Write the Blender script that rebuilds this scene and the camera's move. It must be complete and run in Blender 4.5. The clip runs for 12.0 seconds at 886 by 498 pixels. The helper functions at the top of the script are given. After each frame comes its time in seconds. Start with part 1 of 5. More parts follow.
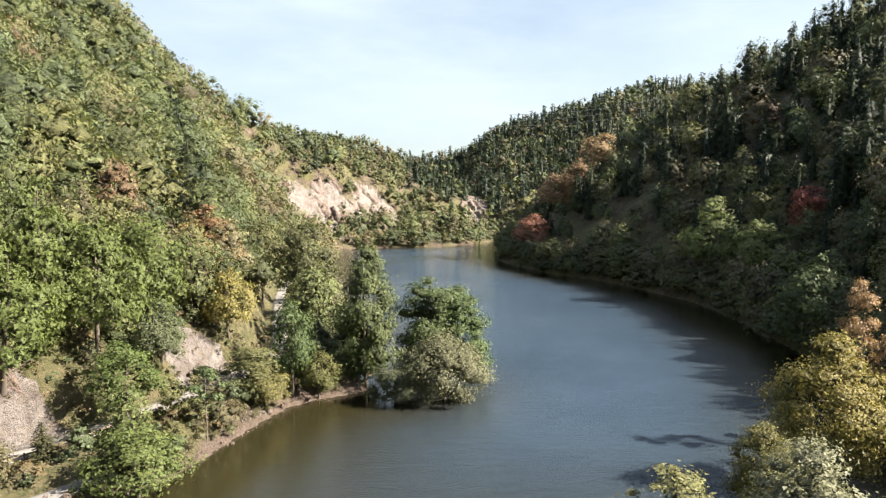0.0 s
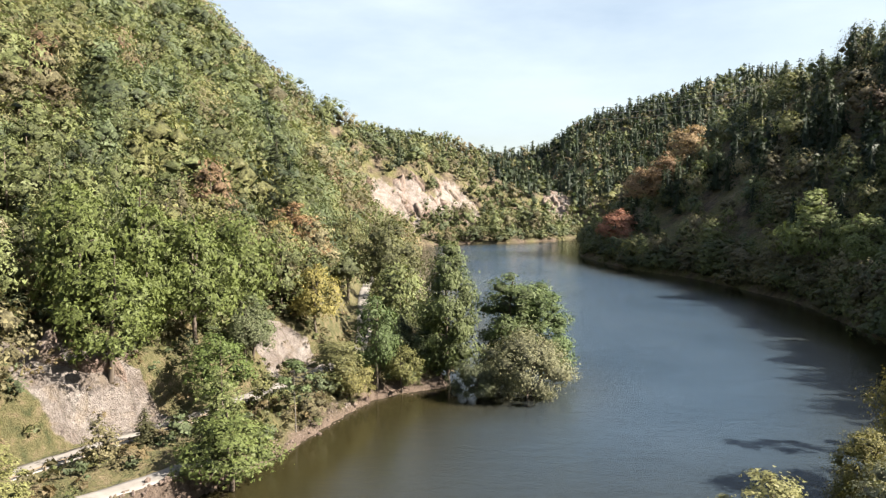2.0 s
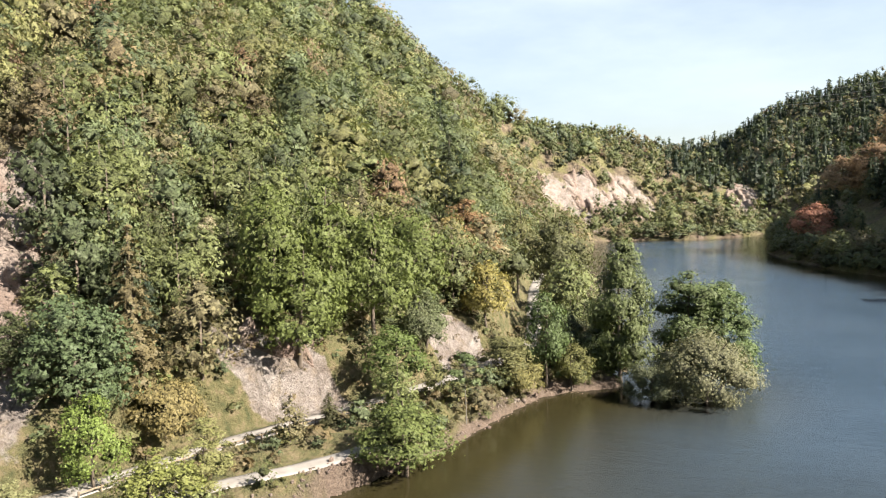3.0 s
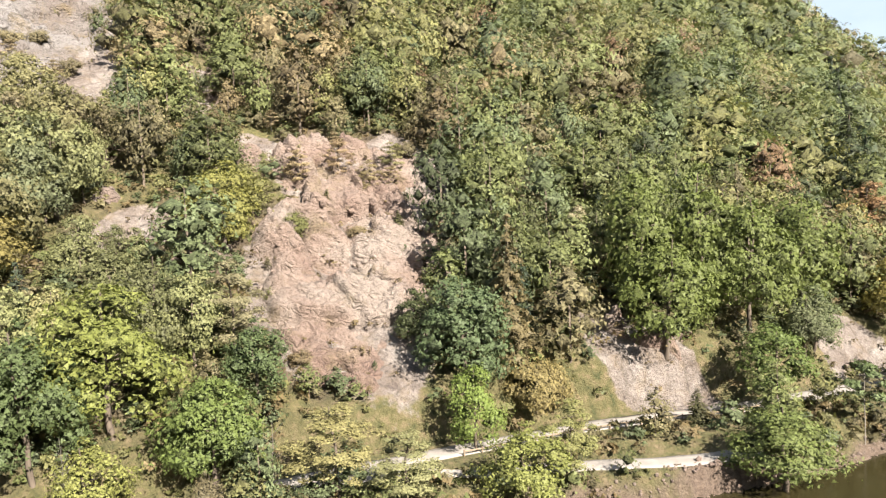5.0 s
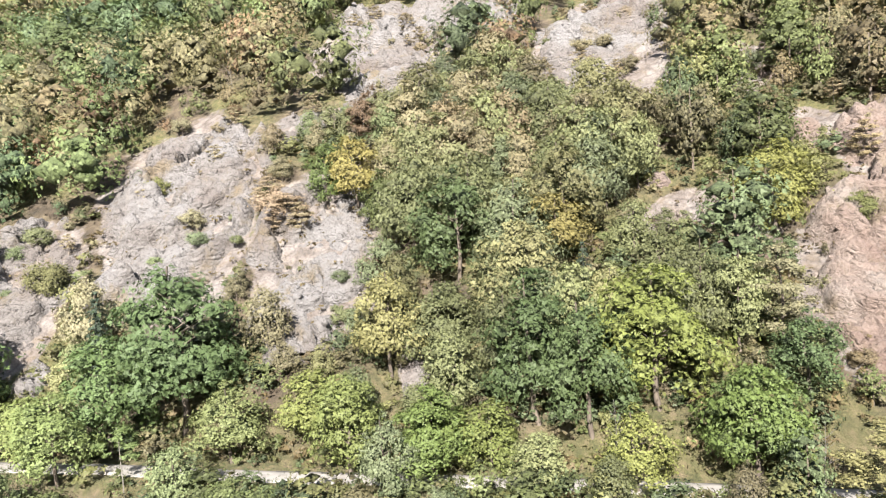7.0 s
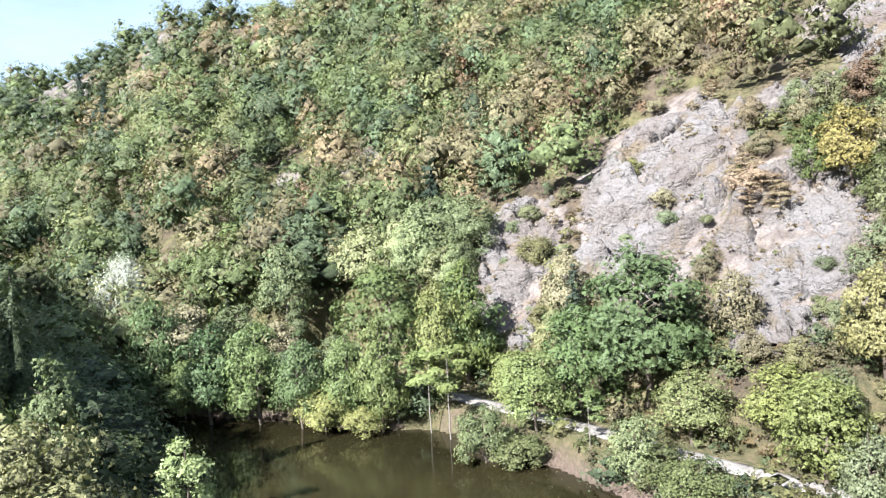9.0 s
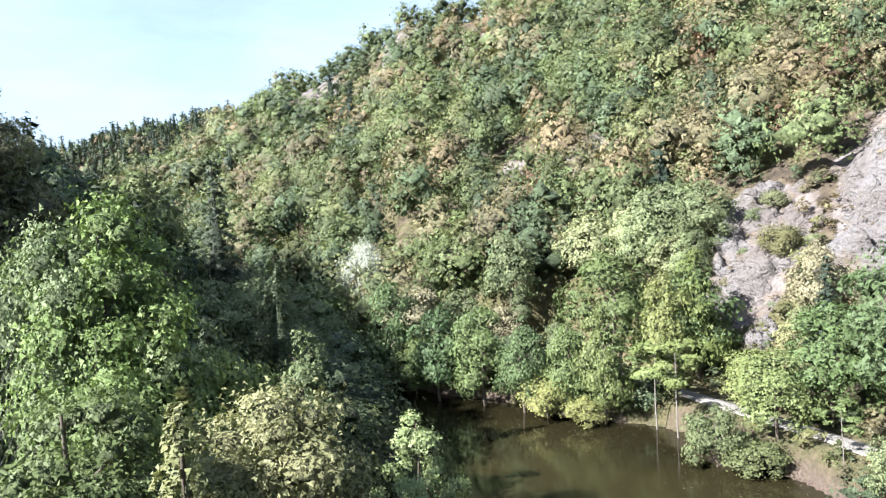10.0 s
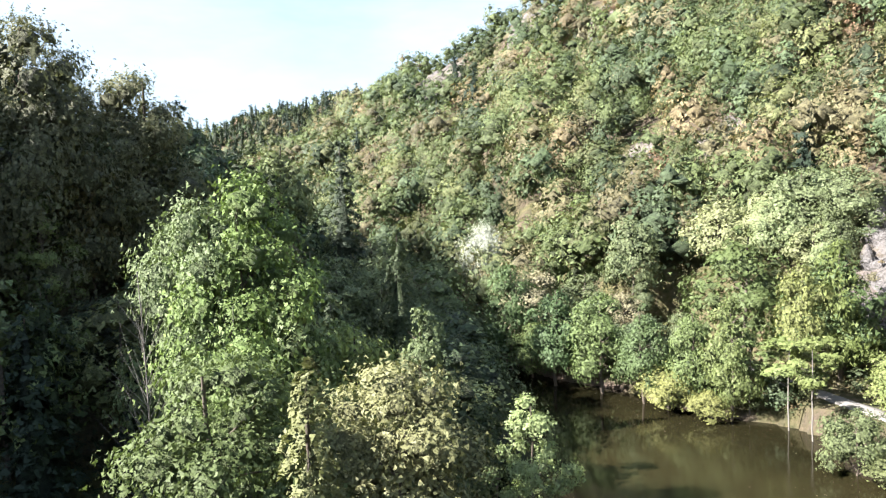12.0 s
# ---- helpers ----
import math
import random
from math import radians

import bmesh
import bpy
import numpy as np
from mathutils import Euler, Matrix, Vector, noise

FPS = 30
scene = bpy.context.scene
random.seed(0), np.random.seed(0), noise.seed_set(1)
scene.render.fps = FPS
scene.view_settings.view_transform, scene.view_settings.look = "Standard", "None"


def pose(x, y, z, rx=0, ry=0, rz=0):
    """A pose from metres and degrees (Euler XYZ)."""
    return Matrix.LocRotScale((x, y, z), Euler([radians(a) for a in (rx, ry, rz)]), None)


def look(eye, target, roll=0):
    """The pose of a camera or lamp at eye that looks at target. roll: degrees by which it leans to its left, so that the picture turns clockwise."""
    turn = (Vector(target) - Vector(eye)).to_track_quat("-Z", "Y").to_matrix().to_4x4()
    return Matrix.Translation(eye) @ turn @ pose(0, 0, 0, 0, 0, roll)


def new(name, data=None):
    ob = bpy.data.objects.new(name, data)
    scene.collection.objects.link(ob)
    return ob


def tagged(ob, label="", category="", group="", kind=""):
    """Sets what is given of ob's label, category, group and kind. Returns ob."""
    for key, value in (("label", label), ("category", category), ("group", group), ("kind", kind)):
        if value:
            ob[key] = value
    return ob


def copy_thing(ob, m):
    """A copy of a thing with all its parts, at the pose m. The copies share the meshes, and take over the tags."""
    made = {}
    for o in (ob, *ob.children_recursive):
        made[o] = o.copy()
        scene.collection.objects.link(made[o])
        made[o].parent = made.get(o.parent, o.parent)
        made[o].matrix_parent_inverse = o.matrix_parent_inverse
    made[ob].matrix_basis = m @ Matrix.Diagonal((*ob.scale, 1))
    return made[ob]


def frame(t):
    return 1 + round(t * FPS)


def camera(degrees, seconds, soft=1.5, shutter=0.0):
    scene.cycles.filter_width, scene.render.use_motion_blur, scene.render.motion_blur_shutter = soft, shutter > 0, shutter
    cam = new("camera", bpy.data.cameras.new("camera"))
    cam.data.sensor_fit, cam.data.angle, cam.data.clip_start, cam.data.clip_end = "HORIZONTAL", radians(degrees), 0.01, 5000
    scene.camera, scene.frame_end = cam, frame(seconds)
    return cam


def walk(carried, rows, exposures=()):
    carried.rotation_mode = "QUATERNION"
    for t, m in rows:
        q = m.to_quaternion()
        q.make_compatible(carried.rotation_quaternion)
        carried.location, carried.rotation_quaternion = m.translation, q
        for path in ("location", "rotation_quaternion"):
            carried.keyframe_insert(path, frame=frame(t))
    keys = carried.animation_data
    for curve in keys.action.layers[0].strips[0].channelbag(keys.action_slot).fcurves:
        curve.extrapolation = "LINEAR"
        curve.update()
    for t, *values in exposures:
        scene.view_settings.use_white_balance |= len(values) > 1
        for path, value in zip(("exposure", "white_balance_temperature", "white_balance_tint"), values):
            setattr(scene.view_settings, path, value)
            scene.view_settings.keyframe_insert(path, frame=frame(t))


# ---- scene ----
cam = camera(64.97, 12.0, 1.2)
EYE = (0.0, 0.0, 30.0)
# seconds, yaw, pitch, roll
PATH = [
    (0.0, -0.00, -3.70, -0.00),
    (0.5, 0.37, -3.78, 0.07),
    (1.0, 1.05, -3.83, 0.10),
    (1.5, 2.31, -3.92, 0.17),
    (2.0, 6.73, -3.99, 0.49),
    (2.5, 13.67, -4.04, 0.89),
    (3.0, 20.64, -4.09, 1.21),
    (3.2, 23.38, -4.07, 1.35),
    (4.8, 46.18, -4.07, 2.30),
    (5.0, 50.23, -4.06, 2.46),
    (5.5, 60.95, -3.83, 2.98),
    (6.0, 72.68, -3.61, 3.45),
    (6.5, 82.40, -3.34, 3.70),
    (7.0, 93.20, -2.99, 3.94),
    (7.5, 102.38, -2.83, 4.02),
    (7.7, 106.27, -2.73, 4.07),
    (9.3, 135.97, -2.30, 3.17),
    (9.5, 139.59, -2.31, 3.21),
    (10.0, 148.91, -2.30, 3.17),
    (10.5, 156.02, -2.38, 3.01),
    (11.0, 158.89, -2.68, 2.64),
    (11.5, 158.86, -2.99, 2.35),
    (12.0, 158.80, -3.30, 2.05),
]
walk(cam, [(t, pose(*EYE, 90 + p, r, y)) for t, y, p, r in PATH], exposures=[(0.0, 1.86, 7000, 12.5), (3.0, 1.84, 7050, 12.5), (5.0, 1.92, 7050, 13.5), (7.5, 2.02, 6200, 12), (9.5, 2.13, 5900, 13), (10.5, 2.18, 5950, 13), (12.0, 2.28, 6250, 13)])

# ---- sky and sun ----
SUN_AZ, SUN_EL = 94.0, 37.0  # degrees clockwise from the line of the first view, degrees above the horizon
world = bpy.data.worlds.new("world")
scene.world = world
world.use_nodes = True
wn = world.node_tree.nodes
wl = world.node_tree.links
wn.clear()
sky = wn.new("ShaderNodeTexSky")
sky.sky_type = "NISHITA"
sky.sun_disc = False
sky.sun_elevation = radians(SUN_EL)
sky.sun_rotation = radians(SUN_AZ)
sky.air_density, sky.dust_density, sky.ozone_density = 1.0, 1.7, 1.0
sky_bg = wn.new("ShaderNodeBackground")
sky_bg.inputs["Strength"].default_value = 0.059
# thin fair-weather cloud all round, densest low down
w_co = wn.new("ShaderNodeTexCoord")
w_map = wn.new("ShaderNodeMapping")
w_map.inputs["Scale"].default_value = (1.0, 1.0, 3.2)
w_noise = wn.new("ShaderNodeTexNoise")
w_noise.inputs["Scale"].default_value = 3.1
w_noise.inputs["Detail"].default_value = 6.0
w_noise.inputs["Roughness"].default_value = 0.55
w_ramp = wn.new("ShaderNodeValToRGB")
w_ramp.color_ramp.elements[0].position = 0.08
w_ramp.color_ramp.elements[1].position = 0.76
w_mix = wn.new("ShaderNodeMix")
w_mix.data_type = "RGBA"
w_mix.inputs["B"].default_value = (4.5, 5.45, 6.2, 1.0)
w_fac = wn.new("ShaderNodeMath")
w_fac.operation = "MULTIPLY"
w_fac.inputs[1].default_value = 0.82
w_out = wn.new("ShaderNodeOutputWorld")
wl.new(w_co.outputs["Generated"], w_map.inputs["Vector"])
wl.new(w_map.outputs["Vector"], w_noise.inputs["Vector"])
wl.new(w_noise.outputs["Fac"], w_ramp.inputs["Fac"])
wl.new(w_ramp.outputs["Color"], w_fac.inputs[0])
w_up = wn.new("ShaderNodeSeparateXYZ")
wl.new(w_co.outputs["Generated"], w_up.inputs["Vector"])
w_low = wn.new("ShaderNodeMapRange")
for key, value in (("From Min", 0.32), ("From Max", 0.7), ("To Min", 1.0), ("To Max", 0.12)):
    w_low.inputs[key].default_value = value
wl.new(w_up.outputs["Z"], w_low.inputs["Value"])
w_clear = wn.new("ShaderNodeMath")
w_clear.operation = "MULTIPLY"
wl.new(w_fac.outputs["Value"], w_clear.inputs[0])
wl.new(w_low.outputs["Result"], w_clear.inputs[1])
wl.new(w_clear.outputs["Value"], w_mix.inputs["Factor"])
wl.new(sky.outputs["Color"], w_mix.inputs["A"])
wl.new(w_mix.outputs["Result"], sky_bg.inputs["Color"])
wl.new(sky_bg.outputs["Background"], w_out.inputs["Surface"])
sun = new("sun", bpy.data.lights.new("sun", "SUN"))
sun.data.energy = 5.0
sun.data.angle = radians(0.53)
sun.data.color = (1.0, 0.955, 0.88)
s_az, s_el = radians(SUN_AZ), radians(SUN_EL)
sun.matrix_basis = look((math.sin(s_az) * math.cos(s_el) * 300, math.cos(s_az) * math.cos(s_el) * 300, math.sin(s_el) * 300), (0, 0, 0))

# ---- materials ----
def material(name):
    m = bpy.data.materials.new(name)
    m.use_nodes = True
    n = m.node_tree.nodes
    return m, n, m.node_tree.links, n["Principled BSDF"]


def noise_node(n, l, scale, detail=4.0, rough=0.55, vector=None):
    t = n.new("ShaderNodeTexNoise")
    t.inputs["Scale"].default_value, t.inputs["Detail"].default_value, t.inputs["Roughness"].default_value = scale, detail, rough
    if vector is None:
        vector = n.new("ShaderNodeTexCoord").outputs["Object"]
    l.new(vector, t.inputs["Vector"])
    return t.outputs["Fac"]


def ramp(n, l, fac, stops):
    r = n.new("ShaderNodeValToRGB")
    while len(r.color_ramp.elements) < len(stops):
        r.color_ramp.elements.new(0.5)
    for e, (at, col) in zip(r.color_ramp.elements, stops):
        e.position, e.color = at, (*col, 1.0)
    l.new(fac, r.inputs["Fac"])
    return r.outputs["Color"]


def mix(n, l, fac, a, b, how="MIX"):
    m = n.new("ShaderNodeMix")
    m.data_type, m.blend_type = "RGBA", how
    for key, v in (("Factor", fac), ("A", a), ("B", b)):
        if isinstance(v, (int, float)):
            m.inputs[key].default_value = v
        elif isinstance(v, tuple):
            m.inputs[key].default_value = (*v, 1.0)
        else:
            l.new(v, m.inputs[key])
    return m.outputs["Result"]


def math_node(n, l, op, a, b=0.0):
    m = n.new("ShaderNodeMath")
    m.operation = op
    for k, v in enumerate((a, b)):
        if isinstance(v, (int, float)):
            m.inputs[k].default_value = v
        else:
            l.new(v, m.inputs[k])
    return m.outputs["Value"]


def bump(n, l, bsdf, height, strength, distance):
    b = n.new("ShaderNodeBump")
    b.inputs["Strength"].default_value, b.inputs["Distance"].default_value = strength, distance
    l.new(height, b.inputs["Height"])
    l.new(b.outputs["Normal"], bsdf.inputs["Normal"])


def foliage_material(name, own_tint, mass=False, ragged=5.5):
    """Leaves: a colour for each tree (from the object, or from the mesh where many trees share one), uneven from leaf
    to leaf, thin enough
    to let light through. mass: the close-packed leaves inside a crown, darkened to paint in the inner shade, with fine
    mottling and relief."""
    m, n, l, bsdf = material(name)
    if own_tint:
        tint = n.new("ShaderNodeObjectInfo").outputs["Color"]
    else:
        a = n.new("ShaderNodeAttribute")
        a.attribute_name = "tint"
        tint = a.outputs["Color"]
    geo = n.new("ShaderNodeNewGeometry")
    where = geo.outputs["Position"]
    patch = noise_node(n, l, 0.9, 3.0, 0.55, where)
    warm = mix(n, l, math_node(n, l, "MULTIPLY", patch, 0.3), tint, (1.15, 1.0, 0.75), "MULTIPLY")
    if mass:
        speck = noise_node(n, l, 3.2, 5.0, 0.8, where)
        # inner shade painted in: mottled, and darker than the outer leaves
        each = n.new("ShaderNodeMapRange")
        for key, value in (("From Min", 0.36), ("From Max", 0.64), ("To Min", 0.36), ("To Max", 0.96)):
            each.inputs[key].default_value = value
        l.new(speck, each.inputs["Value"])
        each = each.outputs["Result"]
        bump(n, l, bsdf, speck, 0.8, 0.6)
    else:
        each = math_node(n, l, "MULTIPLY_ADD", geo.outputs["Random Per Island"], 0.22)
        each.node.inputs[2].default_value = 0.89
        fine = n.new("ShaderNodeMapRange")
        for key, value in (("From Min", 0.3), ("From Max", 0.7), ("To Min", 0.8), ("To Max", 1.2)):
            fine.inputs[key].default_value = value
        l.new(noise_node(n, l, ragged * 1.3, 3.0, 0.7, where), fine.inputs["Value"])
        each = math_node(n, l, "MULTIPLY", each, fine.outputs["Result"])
    scale = n.new("ShaderNodeVectorMath")
    scale.operation = "SCALE"
    l.new(warm, scale.inputs[0])
    l.new(each, scale.inputs["Scale"])
    l.new(scale.outputs["Vector"], bsdf.inputs["Base Color"])
    bsdf.inputs["Roughness"].default_value = 0.62
    bsdf.inputs["Specular IOR Level"].default_value = 0.3
    if mass:
        return m
    glow = n.new("ShaderNodeBsdfTranslucent")
    l.new(mix(n, l, 1.0, scale.outputs["Vector"], (1.05, 1.1, 0.8), "MULTIPLY"), glow.inputs["Color"])
    both = n.new("ShaderNodeMixShader")
    both.inputs["Fac"].default_value = 0.21
    l.new(bsdf.outputs["BSDF"], both.inputs[1])
    l.new(glow.outputs["BSDF"], both.inputs[2])
    # each spray is ragged: small gaps between its leaves
    gap = math_node(n, l, "LESS_THAN", noise_node(n, l, ragged, 3.0, 0.65, where), 0.47)
    spray = n.new("ShaderNodeMixShader")
    l.new(gap, spray.inputs["Fac"])
    l.new(both.outputs["Shader"], spray.inputs[1])
    l.new(n.new("ShaderNodeBsdfTransparent").outputs["BSDF"], spray.inputs[2])
    l.new(spray.outputs["Shader"], n["Material Output"].inputs["Surface"])
    return m


LEAF, LEAF_MASS_SHADED = foliage_material("leaves", True), foliage_material("leaf_mass_shaded", True, True)
LEAF_FOREST, FOREST_MASS_SHADED = foliage_material("forest_leaves", False, ragged=3.4), foliage_material("forest_leaf_mass_shaded", False, True)


def bark_material(name, dark, light):
    m, n, l, bsdf = material(name)
    v = n.new("ShaderNodeMapping")
    v.inputs["Scale"].default_value = (1, 1, 0.2)
    l.new(n.new("ShaderNodeTexCoord").outputs["Object"], v.inputs["Vector"])
    f = noise_node(n, l, 9.0, 5.0, 0.65, v.outputs["Vector"])
    l.new(ramp(n, l, f, [(0.3, dark), (0.7, light)]), bsdf.inputs["Base Color"])
    bsdf.inputs["Roughness"].default_value = 0.9
    bump(n, l, bsdf, f, 0.6, 0.05)
    return m


BARK = bark_material("bark", (0.045, 0.035, 0.026), (0.16, 0.13, 0.10))
GREY_BARK = bark_material("grey_bark", (0.09, 0.082, 0.07), (0.24, 0.22, 0.195))
PALE_BARK = bark_material("pale_bark", (0.11, 0.10, 0.085), (0.27, 0.25, 0.22))


def ground_material():
    m, n, l, bsdf = material("hillside_ground")
    co = n.new("ShaderNodeTexCoord").outputs["Object"]
    litter = ramp(n, l, noise_node(n, l, 0.35, 6.0, 0.62, co), [(0.30, (0.035, 0.028, 0.018)), (0.5, (0.10, 0.075, 0.048)), (0.72, (0.19, 0.15, 0.095))])
    grass = ramp(n, l, noise_node(n, l, 1.4, 5.0, 0.6, co), [(0.3, (0.05, 0.06, 0.018)), (0.55, (0.13, 0.12, 0.045)), (0.75, (0.24, 0.19, 0.10))])
    soil = mix(n, l, ramp(n, l, noise_node(n, l, 0.09, 4.0, 0.5, co), [(0.42, (0, 0, 0)), (0.60, (1, 1, 1))]), litter, grass)
    crack = n.new("ShaderNodeTexVoronoi")
    crack.feature = "DISTANCE_TO_EDGE"
    crack.inputs["Scale"].default_value = 0.55
    warp = n.new("ShaderNodeMapping")
    warp.inputs["Rotation"].default_value = (0.5, 0.3, 0.4)
    warp.inputs["Scale"].default_value = (1.0, 0.7, 0.45)
    l.new(mix(n, l, 0.35, co, n.new("ShaderNodeTexNoise").outputs["Color"]), warp.inputs["Vector"])
    l.new(warp.outputs["Vector"], crack.inputs["Vector"])
    base = ramp(n, l, noise_node(n, l, 0.22, 7.0, 0.68, co), [(0.28, (0.12, 0.095, 0.08)), (0.45, (0.205, 0.176, 0.158)), (0.56, (0.27, 0.243, 0.224)), (0.72, (0.33, 0.312, 0.295))])
    fine = noise_node(n, l, 2.6, 7.0, 0.72, co)
    stone = mix(n, l, 0.5, base, ramp(n, l, fine, [(0.36, (0.30, 0.26, 0.25)), (0.50, (0.85, 0.82, 0.78)), (0.66, (1.25, 1.22, 1.18))]), "MULTIPLY")
    stone = mix(n, l, 0.55, stone, ramp(n, l, crack.outputs["Distance"], [(0.0, (0.45, 0.42, 0.40)), (0.07, (1, 1, 1))]), "MULTIPLY")
    dry = ramp(n, l, noise_node(n, l, 0.5, 5.0, 0.6, co), [(0.5, (0, 0, 0)), (0.68, (0.4, 0.4, 0.4))])
    stone = mix(n, l, dry, stone, (0.25, 0.19, 0.12))
    a = n.new("ShaderNodeAttribute")
    a.attribute_name = "rock"
    edge = math_node(n, l, "ADD", a.outputs["Fac"], math_node(n, l, "MULTIPLY", math_node(n, l, "SUBTRACT", noise_node(n, l, 0.6, 5.0, 0.6, co), 0.5), 0.9))
    bare = ramp(n, l, edge, [(0.38, (0, 0, 0)), (0.55, (1, 1, 1))])
    v = n.new("ShaderNodeAttribute")
    v.attribute_name = "verge"
    verge = ramp(n, l, noise_node(n, l, 0.8, 5.0, 0.6, co), [(0.3, (0.05, 0.06, 0.018)), (0.5, (0.12, 0.11, 0.045)), (0.7, (0.20, 0.155, 0.09))])
    soil = mix(n, l, v.outputs["Fac"], soil, verge)
    beach = n.new("ShaderNodeAttribute")
    beach.attribute_name = "beach"
    soil = mix(n, l, beach.outputs["Fac"], soil, ramp(n, l, fine, [(0.3, (0.08, 0.055, 0.04)), (0.65, (0.20, 0.15, 0.115))]))
    l.new(mix(n, l, bare, soil, stone), bsdf.inputs["Base Color"])
    bsdf.inputs["Roughness"].default_value = 0.92
    bump(n, l, bsdf, math_node(n, l, "ADD", fine, math_node(n, l, "MULTIPLY", crack.outputs["Distance"], 0.8)), 1.0, 0.8)
    return m


def water_material():
    m, n, l, bsdf = material("lake_water")
    co = n.new("ShaderNodeTexCoord").outputs["Object"]
    # sky reflection on the open northern water, painted as blue base colour
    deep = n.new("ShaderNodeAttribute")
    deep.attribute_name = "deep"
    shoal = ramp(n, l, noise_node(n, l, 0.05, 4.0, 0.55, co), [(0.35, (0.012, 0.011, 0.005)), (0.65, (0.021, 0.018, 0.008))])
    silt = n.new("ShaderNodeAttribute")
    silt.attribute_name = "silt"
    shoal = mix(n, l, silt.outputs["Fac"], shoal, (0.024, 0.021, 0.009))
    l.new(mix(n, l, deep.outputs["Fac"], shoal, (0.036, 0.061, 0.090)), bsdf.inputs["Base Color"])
    bsdf.inputs["Roughness"].default_value = 0.05
    bsdf.inputs["IOR"].default_value = 1.333
    v = n.new("ShaderNodeMapping")
    v.inputs["Rotation"].default_value = (0, 0, 0.5)
    v.inputs["Scale"].default_value = (1.0, 2.4, 1.0)
    l.new(co, v.inputs["Vector"])
    small = noise_node(n, l, 1.1, 4.0, 0.7, v.outputs["Vector"])
    wide = noise_node(n, l, 0.25, 2.0, 0.5, v.outputs["Vector"])
    gust = ramp(n, l, noise_node(n, l, 0.022, 3.0, 0.5, co), [(0.35, (0.25, 0.25, 0.25)), (0.65, (1, 1, 1))])
    # the breeze reaches the open water to the north; the southern arm lies calm
    s = n.new("ShaderNodeSeparateXYZ")
    l.new(co, s.inputs["Vector"])
    calm = n.new("ShaderNodeMapRange")
    for key, value in (("From Min", -70.0), ("From Max", 80.0), ("To Min", 0.05), ("To Max", 1.0)):
        calm.inputs[key].default_value = value
    l.new(s.outputs["Y"], calm.inputs["Value"])
    sheltered = n.new("ShaderNodeAttribute")
    sheltered.attribute_name = "open_water"
    amp = math_node(n, l, "MULTIPLY", math_node(n, l, "MULTIPLY", gust, calm.outputs["Result"]), sheltered.outputs["Fac"])
    h = math_node(n, l, "MULTIPLY", math_node(n, l, "ADD", small, math_node(n, l, "MULTIPLY", wide, 1.3)), amp)
    bump(n, l, bsdf, h, 1.0, 0.30)
    return m


def road_material():
    m, n, l, bsdf = material("pale_asphalt")
    co = n.new("ShaderNodeTexCoord").outputs["Object"]
    f, g = noise_node(n, l, 0.7, 5.0, 0.6, co), noise_node(n, l, 30.0, 3.0, 0.6, co)
    c = ramp(n, l, f, [(0.3, (0.21, 0.195, 0.175)), (0.7, (0.31, 0.29, 0.265))])
    l.new(mix(n, l, 0.4, c, ramp(n, l, g, [(0.3, (0.6, 0.6, 0.6)), (0.7, (1, 1, 1))]), "MULTIPLY"), bsdf.inputs["Base Color"])
    bsdf.inputs["Roughness"].default_value = 0.9
    bump(n, l, bsdf, g, 0.3, 0.02)
    return m


GROUND, WATER, ASPHALT = ground_material(), water_material(), road_material()


def plain(name, col, rough=0.7, metal=0.0):
    m, n, l, bsdf = material(name)
    f = noise_node(n, l, 6.0, 4.0)
    l.new(mix(n, l, 0.35, col, ramp(n, l, f, [(0.3, (0.55, 0.55, 0.55)), (0.7, (1, 1, 1))]), "MULTIPLY"), bsdf.inputs["Base Color"])
    bsdf.inputs["Roughness"].default_value, bsdf.inputs["Metallic"].default_value = rough, metal
    return m



